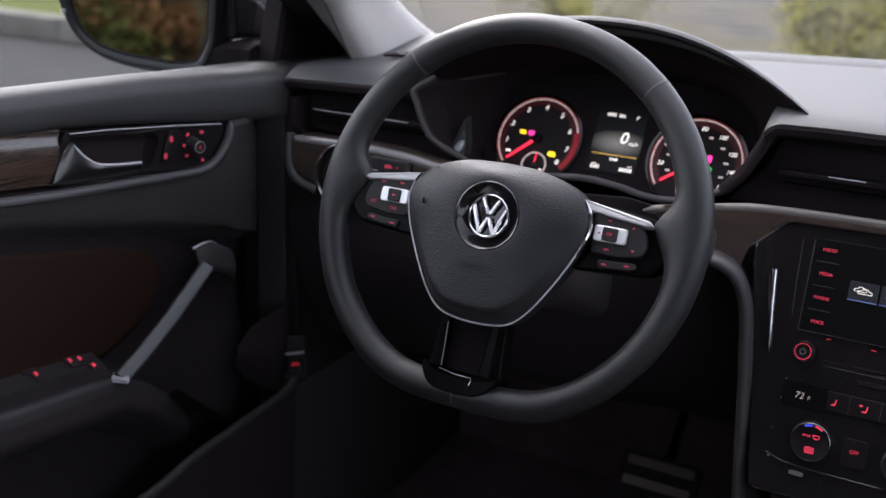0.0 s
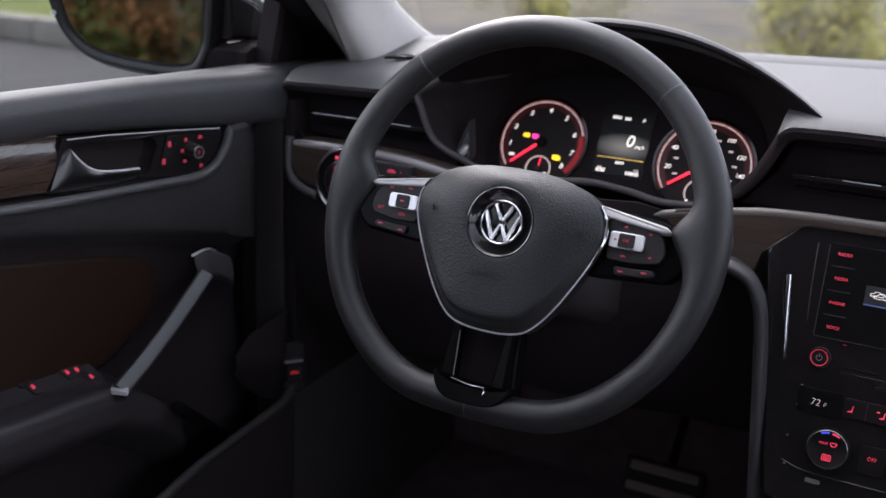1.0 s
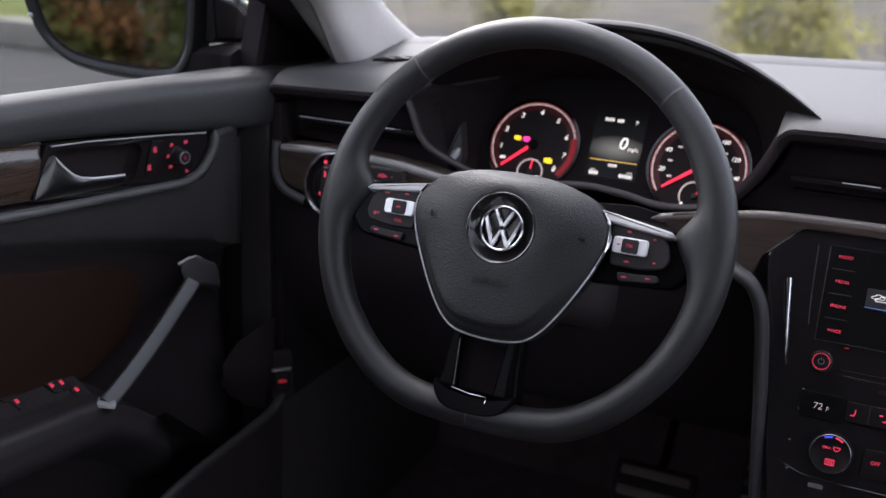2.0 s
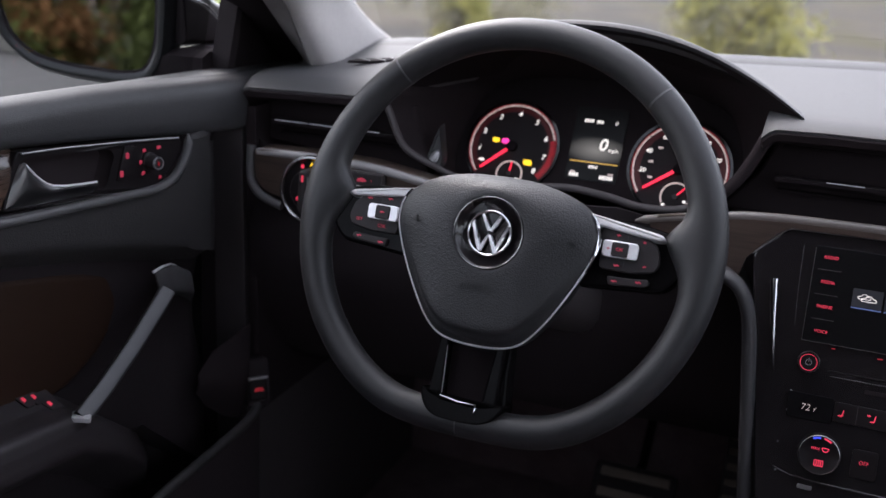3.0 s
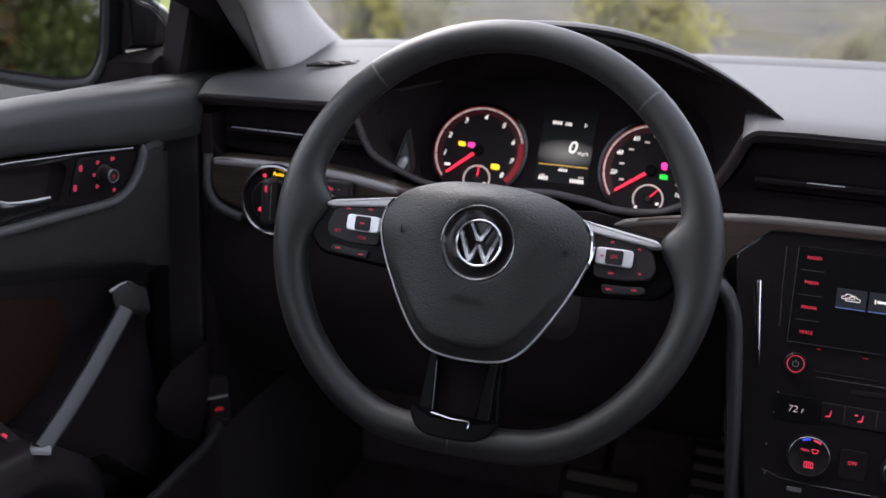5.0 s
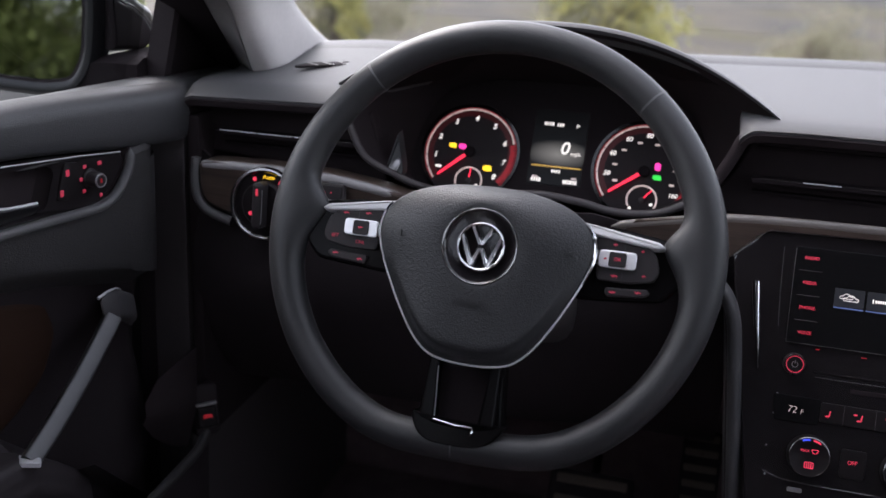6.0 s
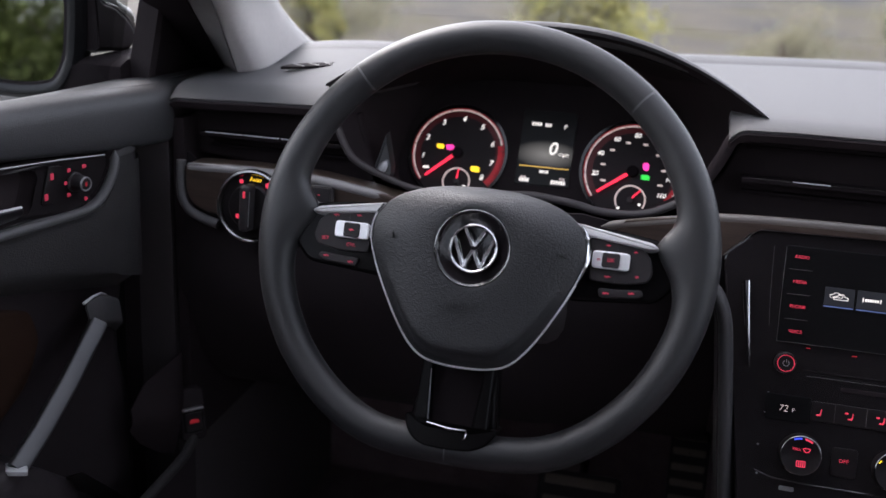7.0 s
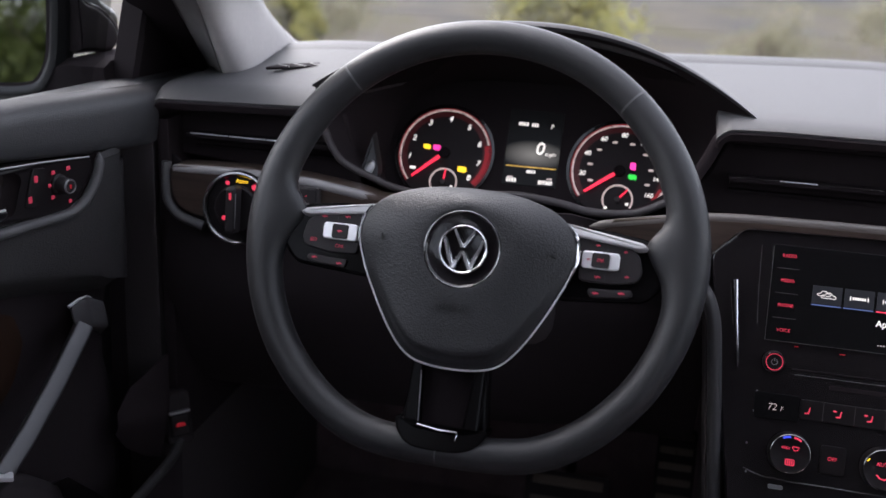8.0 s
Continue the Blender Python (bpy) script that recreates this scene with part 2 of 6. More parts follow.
def plate(poly, h0, h1, r=0.0006, dome=0.0, bm=None):
    """A slab over an outline, from h0 up to h1, with a rounded upper edge."""
    poly = ccw(poly)
    rings = [[(x, y, h0) for x, y in poly], [(x, y, h1 - r) for x, y in poly]]
    steps = 6 if r >= 0.004 else 2
    for k in range(1, steps + 1):
        a = math.pi / 2 * k / steps
        rings.append([(v.x, v.y, h1 - r + r * math.sin(a)) for v in inset(poly, r * (1 - math.cos(a)))])
    if dome:
        c = [sum(p[0] for p in poly) / len(poly), sum(p[1] for p in poly) / len(poly)]
        last = rings[-1]
        for f in (0.8, 0.5, 0.2):
            rings.append([(c[0] + (p[0] - c[0]) * f, c[1] + (p[1] - c[1]) * f, h1 + dome * (1 - f * f)) for p in last])
    out = loft(rings, bm=bm)
    if not dome:
        FLAT.add(id(out))
    return out


def band(outer, inner, h0, h1, bm=None):
    """A flat frame between two outlines of equally many points."""
    outer, inner = ccw(outer), ccw(inner)
    rings = [[(x, y, h0) for x, y in outer], [(x, y, h1) for x, y in outer], [(x, y, h1) for x, y in inner], [(x, y, h0) for x, y in inner]]
    return loft(rings, loop=True, bm=bm)


def arc_band(r0, r1, a0, a1, h0, h1, x=0, y=0, n=40, bm=None):
    rings = []
    for i in range(n + 1):
        a = radians(a0 + (a1 - a0) * i / n)
        c, s = math.cos(a), math.sin(a)
        rings.append([(x + r * c, y + r * s, h) for r, h in ((r0, h0), (r1, h0), (r1, h1), (r0, h1))])
    return loft(rings, bm=bm)


def smooth_path(pts, n=8):
    """A smooth curve through the points."""
    out = []
    P = [Vector(p) for p in pts]
    P = [2 * P[0] - P[1]] + P + [2 * P[-1] - P[-2]]
    for i in range(1, len(P) - 2):
        a, b, c, d = P[i - 1], P[i], P[i + 1], P[i + 2]
        for j in range(n):
            t = j / n
            out.append(0.5 * ((2 * b) + (c - a) * t + (2 * a - 5 * b + 4 * c - d) * t * t + (3 * b - a - 3 * c + d) * t ** 3))
    out.append(P[-2])
    return out


def sweep(path, ra, rb=None, up=(0, 0, 1), n=12, bm=None, loop=False, power=1.0):
    """A tube of elliptic section along a path: ra across, rb along up. ra and rb may be functions of 0..1."""
    path = [Vector(p) for p in path]
    up = Vector(up)
    rings = []
    k = len(path)
    for i, p in enumerate(path):
        if loop:
            t = (path[(i + 1) % k] - path[i - 1]).normalized()
        else:
            t = (path[min(i + 1, k - 1)] - path[max(i - 1, 0)]).normalized()
        side = t.cross(up).normalized()
        v = side.cross(t).normalized()
        s = i / max(1, k - 1)
        a = ra(s) if callable(ra) else ra
        b = (rb(s) if callable(rb) else rb) if rb is not None else a
        ring = []
        for j in range(n):
            c, q = math.cos(2 * math.pi * j / n), math.sin(2 * math.pi * j / n)
            c, q = math.copysign(abs(c) ** power, c), math.copysign(abs(q) ** power, q)
            ring.append(p + side * (a * c) + v * (b * q))
        rings.append(ring)
    return loft(rings, loop=loop, bm=bm)


def sheet(grid, thick=0.0):
    """A skin over rows of points; with thick, a slab whose back lies that far below."""
    bm = bmesh.new()
    vs = [[bm.verts.new(p) for p in row] for row in grid]
    for a, b in zip(vs, vs[1:]):
        for i in range(len(a) - 1):
            bm.faces.new((a[i], a[i + 1], b[i + 1], b[i]))
    if thick:
        bmesh.ops.recalc_face_normals(bm, faces=bm.faces)
        bmesh.ops.solidify(bm, geom=bm.faces[:], thickness=thick)
    return bm


def block(x0, x1, y0, y1, z0, z1, r=0.002):
    bm = bmesh.new()
    bmesh.ops.create_cube(bm, size=1, matrix=Matrix.Translation(((x0 + x1) / 2, (y0 + y1) / 2, (z0 + z1) / 2)) @ Matrix.Diagonal((x1 - x0, y1 - y0, z1 - z0, 1)))
    if r:
        bmesh.ops.bevel(bm, geom=bm.edges[:], offset=r, segments=2, affect="EDGES", profile=0.7)
    return bm


def lettering(name, body, size, mat, parent, m, label="", thick=0.0002, thin=0.0, lean=0.0):
    """Words as a thin mesh, centred on m, reading along its x with its z towards the reader."""
    cu = bpy.data.curves.new(name, "FONT")
    cu.body, cu.size, cu.extrude, cu.align_x, cu.align_y = body, size, thick, "CENTER", "CENTER"
    cu.resolution_u = 3
    cu.offset, cu.shear = -thin * size, lean
    tmp = bpy.data.objects.new(name, cu)
    scene.collection.objects.link(tmp)
    bpy.context.view_layer.update()
    me = bpy.data.meshes.new_from_object(tmp.evaluated_get(bpy.context.evaluated_depsgraph_get()))
    bpy.data.objects.remove(tmp)
    me.name = name
    me.materials.clear()
    me.materials.append(mat)
    return part(name, me, mat, parent, label, m)


def frame_of(origin, tilt):
    """Axes of a face that leans back by tilt degrees: x along the car's width, y up the face, z out of it towards the driver."""
    c, s = math.cos(radians(tilt)), math.sin(radians(tilt))
    return Matrix(((1, 0, 0, origin[0]), (0, s, -c, origin[1]), (0, c, s, origin[2]), (0, 0, 0, 1)))


def resample(poly, n):
    """A closed outline cut into n even steps from its first point."""
    pts = [Vector(p) for p in poly] + [Vector(poly[0])]
    ls = [0]
    for a, b in zip(pts, pts[1:]):
        ls.append(ls[-1] + (b - a).length)
    out = []
    k = 0
    for i in range(n):
        d = ls[-1] * i / n
        while ls[k + 1] < d:
            k += 1
        out.append(pts[k].lerp(pts[k + 1], (d - ls[k]) / max(1e-9, ls[k + 1] - ls[k])))
    return out


def at(x, y, h=0.0, turn=0):
    return pose(x, y, h, 0, 0, turn)


# ---- the car's shell: plain surfaces that close the cabin ----
def shell():
    def wall(name, bm, mat, label, cat="car body"):
        return tagged(part(name, bm, mat), label, cat, "", "structure")
    wall("ceiling", block(-0.62, 0.62, -1.9, -0.28, 1.42, 1.45, 0.008), HEADLINER, "light grey fabric headliner of the car", "headliner")
    wall("floor", block(-0.80, 0.80, -2.0, 0.95, 0.22, 0.25, 0), CARPET, "black carpeted floor of the car", "car floor")
    # unseen wall in the rear window's place, added to keep light out
    wall("wall_rear", block(-0.80, 0.80, -2.0, -1.92, 0.25, 1.44, 0.01), BLACK, "black wall added behind the cabin to keep light out")
    wall("wall_front", block(-0.80, 0.80, 0.72, 0.78, 0.25, 0.93, 0.0), CARPET, "black bulkhead behind the dashboard")
    wall("wall_cowl", block(-0.80, 0.80, 0.44, 0.78, 0.925, 0.945, 0), BLACK, "black cowl under the windscreen")
    wall("wall_right", block(0.76, 0.82, -0.80, 0.75, 0.25, 0.97, 0.01), DARK, "dark lining of the far side of the cabin")
    wall("wall_left_rear", block(-0.82, -0.76, -1.95, -0.75, 0.25, 0.98, 0.01), BLACK, "dark lining of the rear of the cabin")
    wall("wall_right_rear", block(0.76, 0.82, -1.95, -0.80, 0.25, 0.98, 0.01), BLACK, "dark lining of the rear of the cabin")
    wall("wall_left", block(-0.86, -0.835, -0.95, 0.75, 0.25, 0.955, 0.0), PAINT, "black outer skin of the driver's door", "car body")
    wall("wall_kick", block(-0.80, -0.745, 0.20, 0.75, 0.25, 0.935, 0.004), DARK, "dark lining of the footwell's side", "car body")
    for s, n in ((-1, "left"), (1, "right")):
        wall("pillar_" + n, loft([[(s * 0.80, -0.80, 0.97), (s * 0.80, -0.62, 0.97), (s * 0.76, -0.62, 0.97), (s * 0.76, -0.80, 0.97)],
                                  [(s * 0.66, -0.84, 1.43), (s * 0.66, -0.70, 1.43), (s * 0.61, -0.70, 1.43), (s * 0.61, -0.84, 1.43)]]), HEADLINER, "grey centre pillar between the doors", "pillar")
        wall("pillar_rear_" + n, loft([[(s * 0.81, -1.95, 0.97), (s * 0.81, -1.62, 0.97), (s * 0.76, -1.62, 0.97), (s * 0.76, -1.95, 0.97)],
                                       [(s * 0.67, -1.92, 1.43), (s * 0.67, -1.72, 1.43), (s * 0.61, -1.72, 1.43), (s * 0.61, -1.92, 1.43)]]), HEADLINER, "grey rear pillar of the cabin", "pillar")
        wall("roof_rail_" + n, block(min(s * 0.60, s * 0.70), max(s * 0.60, s * 0.70), -1.9, -0.28, 1.38, 1.44, 0.015), HEADLINER, "grey roof rail above the side windows", "roof rail")
    wall("pillar_far", loft([[(0.70, 0.20, 0.985), (0.70, 0.44, 0.985), (0.77, 0.44, 0.985), (0.77, 0.20, 0.985)],
                             [(0.56, -0.34, 1.40), (0.56, -0.24, 1.40), (0.63, -0.24, 1.40), (0.63, -0.34, 1.40)]]), HEADLINER, "grey windscreen pillar on the far side", "pillar")


shell()


# ---- the dashboard ----
WHEEL_X = -0.37
BIN_X = -0.356


def windscreen_y(x):
    return 0.584 - 0.329 * (math.hypot(x, 0.04) - 0.04) + 0.115 * x * x


def top_z(x, y):
    """Height of the dash top."""
    f = (y - 0.19) / (windscreen_y(x) - 0.19)
    front = 0.9860 - 0.032 * max(0.0, -x - 0.12)
    z = front + (1.004 - front) * max(0, min(1, f)) ** 0.62
    # the top falls away towards the driver's door
    return z - max(0.0, min(1.0, (-0.62 - x) / 0.09)) ** 1.3 * max(0.0, z - 0.9775) * max(0.0, min(1.0, (1 - f) / 0.5))


dashboard = thing("dashboard", None, "dark grey soft dashboard with a walnut band across it", "dashboard")


def hood_reach(f):
    """How far back the hood runs before it dips into the dash top."""
    return 0.06 + 0.94 * (1 - min(1.0, abs(f)) ** 1.5)


def dash_top():
    xs = [-0.742, -0.7405, -0.737, -0.730, -0.71, -0.68, -0.65, -0.60, -0.566, -0.564, -0.555, -0.545, -0.53, -0.51, -0.48, -0.42, -0.34, -0.26, -0.23, -0.21, -0.20, -0.19, -0.182, -0.180, -0.178, -0.175, -0.171, -0.167, -0.163, -0.150, -0.12, -0.06, 0, 0.15, 0.35, 0.55, 0.70, 0.74]
    rows, under = [], []
    for x in xs:
        hood = -0.565 < x < -0.179
        f = abs(x - BIN_X) / 0.212
        y1 = windscreen_y(x) - 0.048
        y0 = min(0.219 + 0.235 * hood_reach(f), y1 - 0.03) if hood else 0.19
        edge = 0.010 * max(0.0, (-0.735 - x) / 0.007)
        corner = 0.009 * max(0.0, min(1.0, (-0.163 - x) / 0.015)) ** 2 if not hood and -0.2 < x < -0.15 else 0
        row = []
        if not hood:
            z = top_z(x, 0.19) - edge - corner
            row += [(x, 0.1915, z - 0.0065), (x, 0.190, z - 0.0035), (x, 0.194, z - 0.0008)]
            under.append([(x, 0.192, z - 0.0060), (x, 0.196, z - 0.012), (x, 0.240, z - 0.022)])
        else:
            z = top_z(x, y0)
            row += [(x, y0 - 0.001, z - 0.004), (x, y0, z - 0.002), (x, y0 + 0.002, z - 0.001)]
        for i in range(1, 13):
            y = y0 + 0.004 + (y1 - y0 - 0.004) * i / 12
            row.append((x, y, top_z(x, y) - edge - corner * max(0.0, 1 - (y - 0.19) / 0.045)))
        row.append((x, y1 + 0.002, top_z(x, y1) - 0.004 - edge))
        rows.append(row)
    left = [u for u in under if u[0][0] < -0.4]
    # the lip's underside is coloured black for the shade below it
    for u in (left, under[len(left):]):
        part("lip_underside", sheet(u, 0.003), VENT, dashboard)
    part("top_pad", sheet(rows, 0.004), DASH, dashboard, "grained dark grey dash top")
    rows = []
    for i in range(41):
        x = -0.72 + 1.44 * i / 40
        y1, y0 = windscreen_y(x), windscreen_y(x) - 0.048
        z = top_z(x, y0)
        rows.append([(x, y0 + 0.0005, z - 0.006), (x, y0 + 0.003, z - 0.001), (x, y0 + 0.006, z), (x, y0 + 0.015, z + 0.002), (x, y1 - 0.018, z + 0.004), (x, y1, z + 0.0045), (x, y1 + 0.06, z - 0.03)])
    part("defroster_panel", sheet(rows, 0.003), DASH, dashboard, "dark grey panel at the foot of the windscreen")


dash_top()


def lip(f):
    """Half of the hood's front edge, f from -1 to 1 across it: x and z."""
    return BIN_X + 0.212 * f, 0.989 + 0.068 * (1 - abs(f) ** 2.2)


def visor():
    """The hood over the instruments: a thin arched shell with a rolled front edge that runs out in two points."""
    rings, lining = [], []
    n = 64
    for i in range(n + 1):
        f = math.sin(math.pi / 2 * (-1 + 2 * i / n))
        x, z = lip(f)
        k = 1 - abs(f) ** 2.2
        yl = 0.215 + 0.012 * k - 0.02 * (f < 0) * f * f
        th = 0.003 + 0.009 * k
        reach = hood_reach(f)
        ztop = top_z(x, yl + (0.44 - yl) * reach) - 0.004
        prof = [(yl, z), (yl + 0.002, z + 0.0022 * k), (yl + 0.008, z + 0.0035 * k)]
        for j in range(1, 9):
            s = j / 8
            yy = yl + 0.008 + (0.47 - yl - 0.008) * s * reach
            zz = z + 0.0035 * k + (ztop - z - 0.0035 * k) * s
            zz = max(zz, min(z, top_z(x, yy) - 0.003))
            prof.append((yy, zz))
        prof += [(yl + (0.46 - yl) * reach, ztop - 0.012)]
        for j in range(6, -1, -1):
            s = j / 8
            yy = yl + 0.008 + (0.46 - yl) * s * reach
            zz = z - th + (ztop - z - 0.008) * s
            prof.append((yy, min(zz, z - 0.002)))
        prof += [(yl + 0.001, z - 0.002)]
        rings.append([(x, a, b) for a, b in prof])
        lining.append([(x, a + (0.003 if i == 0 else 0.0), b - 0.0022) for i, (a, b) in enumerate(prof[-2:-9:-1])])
    # added black sheet: the dark under the hood is put into its colour
    part("hood_shade", sheet(lining, 0.001), PITCH, dashboard, "black sheet under the hood, shade put into its colour")
    part("instrument_hood", loft(rings), DASH, dashboard, "arched hood over the instruments", angle=50)


visor()

CL_TILT = 28.8
CL_M = frame_of((-0.4, 0.308, 0.905), CL_TILT)
PANEL = rounded([(-0.118, -0.052), (-0.06, -0.06), (0.0, -0.052), (0.075, -0.052), (0.14, -0.06), (0.193, -0.045), (0.200, 0.01), (0.18, 0.07), (0.12, 0.09), (-0.04, 0.09), (-0.10, 0.07), (-0.122, 0.01)], 0.03, 5)


def surround():
    """The dark well between the hood's edge and the dials."""
    top = [lip(-1 + 2 * i / 24) for i in range(25)]
    side = [(0.184, 0.982), (0.180, 0.966), (0.172, 0.947), (0.160, 0.925), (0.143, 0.9055), (0.125, 0.8955), (0.110, 0.8895), (0.088, 0.8865), (0.064, 0.887), (0.045, 0.891), (0.025, 0.8935)]
    pts = [(x, 0.222, z - 0.003) for x, z in top]
    pts += [(BIN_X + dx, 0.205, z) for dx, z in side] + [(BIN_X, 0.205, 0.8955)]
    pts += [(-0.385, 0.205, 0.893), (-0.41, 0.205, 0.889), (-0.435, 0.204, 0.887), (-0.46, 0.202, 0.8875), (-0.487, 0.198, 0.894), (-0.508, 0.197, 0.902), (-0.522, 0.196, 0.9075), (-0.538, 0.195, 0.917), (-0.548, 0.195, 0.931), (-0.556, 0.195, 0.950), (-0.5625, 0.196, 0.9655), (-0.553, 0.200, 0.974)]
    i0 = 12
    outer = resample(pts[i0:] + pts[:i0], 96)
    inner3 = [CL_M @ Vector((x, y, -0.002)) for x, y in PANEL]
    k = max(range(len(inner3)), key=lambda i: inner3[i].z - abs(inner3[i].x - BIN_X))
    inner3 = inner3[k:] + inner3[:k]
    if (inner3[4].x - inner3[0].x) * (outer[4].x - outer[0].x) < 0:
        inner3 = inner3[:1] + inner3[:0:-1]
    inner = resample(inner3, 96)
    rings = []
    for s in (0.0, 0.02, 0.1, 0.3, 0.6, 0.85, 1.0):
        ring = []
        for a, b in zip(outer, inner):
            p = a.lerp(b, s ** 0.8)
            p.y += 0.012 * math.sin(math.pi * s)
            ring.append(p)
        rings.append(ring)
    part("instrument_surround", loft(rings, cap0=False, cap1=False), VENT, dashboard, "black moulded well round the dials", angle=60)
    # rolled lower edge of the well, its sides coloured blacker for the shade there
    low = [p for p in pts[25:]]
    part("well_side", sweep(smooth_path(low[:5], 4), lambda s: 0.0060 * min(1.0, 0.15 + 4 * s), lambda s: 0.0060 * min(1.0, 0.15 + 4 * s), up=(0, -1, 0.2), n=12), VENT, dashboard)
    part("well_side", sweep(smooth_path([(-0.541, 0.206, 0.982), *low[:-10:-1]], 4), 0.0036, 0.0048, up=(0, -1, 0.2), n=12), BLACK, dashboard, "raised edge of the well")
    path = smooth_path(low[4:-8], 4)
    part("well_edge", sweep(path, 0.0040, 0.0044, up=(0, -1, 0.2), n=12), DARK, dashboard)
    def leaning(x, z, h=0.0):
        return x, 0.219 + (z - 0.905) * 0.65 - h, z
    rim_poly = resample([(-0.517, 0.935, 0), (-0.5225, 0.904, 0), (-0.519, 0.899, 0), (-0.507, 0.8945, 0), (-0.5035, 0.898, 0), (-0.505, 0.906, 0)], 30)
    mid = Vector((-0.513, 0.907, 0))
    rings = [[leaning(*(mid + (p - mid) * k).to_2d(), h) for p in rim_poly] for k, h in ((1.05, -0.012), (1.0, 0.002), (0.94, 0.003), (0.84, 0.003), (0.78, 0.0))]
    part("sensor_facet", loft(rings), FACET, dashboard, "small grey three-cornered facet beside the dials")
    rings = [[leaning(-0.5145 + k * (0.0052 * math.cos(q) + 0.0022 * math.sin(q)), 0.9045 + k * 0.0078 * math.sin(q), h) for q in [math.pi * j / 10 for j in range(20)]] for k, h in ((1.0, 0.0), (1.0, 0.0022), (0.8, 0.0034), (0.4, 0.0040))]
    part("sensor", loft(rings), GREYMETAL, dashboard, "small oval sensor")


surround()


def fascia():
    """The face below the dash top: dark band behind the vents, walnut below it, the lower panel."""
    def face(name, poly, mat, y, depth, r=0.003, label="", tilt=0):
        m = frame_of((0, y, 0.9), tilt)
        return part(name, plate([(a, b - 0.9) for a, b in poly], -depth, 0, r), mat, dashboard, label, m)
    face("vent_band", [(-0.735, 0.898), (-0.525, 0.880), (-0.545, 0.955), (-0.735, 0.955)], VENT, 0.232, 0.02)
    face("vent_band", rounded([(-0.215, 0.890), (0.70, 0.890), (0.70, 0.978), (-0.160, 0.978), (-0.180, 0.93)], 0.010, 4), VENT, 0.232, 0.02)
    left = [(-0.713, 0.898), (-0.7125, 0.870), (-0.706, 0.857), (-0.693, 0.850), (-0.66, 0.844), (-0.60, 0.850), (-0.55, 0.858), (-0.50, 0.862), (-0.462, 0.868), (-0.460, 0.8820), (-0.52, 0.893), (-0.57, 0.8995), (-0.64, 0.9015), (-0.70, 0.900)]
    face("wood_trim", rounded(left, 0.006, 3), WOOD, 0.172, 0.03, 0.003, "glossy dark walnut trim, highlight on its lip painted lighter")
    # the walnut runs over the touch screen's sloping shoulders
    cut = [-0.270, -0.262, -0.25, -0.235, -0.22, -0.21, -0.195, -0.182, -0.179, -0.176, -0.167, -0.158, -0.150, -0.145, -0.1395, -0.10, -0.05, 0.0, 0.07, 0.1395, 0.145, 0.150, 0.163, 0.176, 0.182, 0.3, 0.5, 0.70]
    rows = []
    for x in cut:
        t = np.interp(x, [-0.270, -0.262, -0.21, -0.16, -0.05, 0.70], [0.879, 0.888, 0.897, 0.903, 0.905, 0.905])
        b = np.interp(x, [-0.270, -0.25, -0.22, -0.182, -0.176, -0.150, -0.1395, 0.0, 0.1395, 0.150, 0.176, 0.182, 0.70], [0.877, 0.852, 0.840, 0.834, 0.858, 0.8865, 0.8925, 0.8945, 0.8965, 0.8865, 0.858, 0.834, 0.834])
        e = min(0.002, (t - b) * 0.3)
        rows.append([(x, 0.200, b), (x, 0.1825, b), (x, 0.181, b + e * 0.5)] + [(x, 0.181, b + e * 0.5 + (t - b - e) * k / 4) for k in range(1, 5)] + [(x, 0.183, t)])
    part("wood_trim", sheet(rows, 0.002), WOOD, dashboard, "glossy dark walnut trim, highlight on its lip painted lighter")
    # the lip's sheen is painted: paler on the left, duller on the right
    part("trim_lip", sweep(smooth_path([(-0.709, 0.1765, 0.8935), (-0.70, 0.1765, 0.8950), (-0.64, 0.1765, 0.8970), (-0.57, 0.1765, 0.8950), (-0.52, 0.1770, 0.8885), (-0.460, 0.1795, 0.8785)], 5), lambda s: (0.0046 + 0.0022 * s) * min(1.0, 0.2 + 5 * (1 - s)), lambda s: 0.0052 * min(1.0, 0.2 + 5 * (1 - s)), n=12), LIPGREY, dashboard, "lip of the walnut trim, sky sheen put into its colour")
    part("trim_lip", sweep(smooth_path([(-0.285, 0.1850, 0.8775), (-0.262, 0.1850, 0.8830), (-0.21, 0.1850, 0.8930), (-0.16, 0.1850, 0.8995), (-0.05, 0.1850, 0.9020), (0.2, 0.1850, 0.9025), (0.69, 0.1850, 0.9025)], 5), lambda s: 0.0046 * min(1.0, 0.2 + 9 * s), lambda s: 0.0046 * min(1.0, 0.2 + 9 * s), n=12), LIPWOOD, dashboard, "lip of the walnut trim, sky sheen put into its colour")
    # lower panel, bulging towards the knees
    rows = []
    for i in range(25):
        x = -0.735 + 0.575 * i / 24
        e = 1 - abs((x + 0.4475) / 0.2875) ** 6
        rows.append([(x, 0.20 - 0.035 * e, 0.905 - 0.02 * e - 0.032 * max(0.0, min(1.0, (x + 0.30) / 0.10))), (x, 0.196 - 0.03 * e, 0.86), (x, 0.19 - 0.03 * e, 0.82), (x, 0.185 - 0.02 * e, 0.76), (x, 0.21, 0.68), (x, 0.26, 0.62), (x, 0.34, 0.58), (x, 0.5, 0.56)])
    rows2 = []
    for r in rows:
        back = 0.012 + 0.022 * max(0.0, min(1.0, (r[0][0] + 0.36) / 0.08))
        rows2.append([(a, b + back, c) for a, b, c in smooth_path(r, 3)])
    part("lower_panel", sheet(rows2, 0.003), TRIMBLACK, dashboard, "dark moulded panel below the walnut")
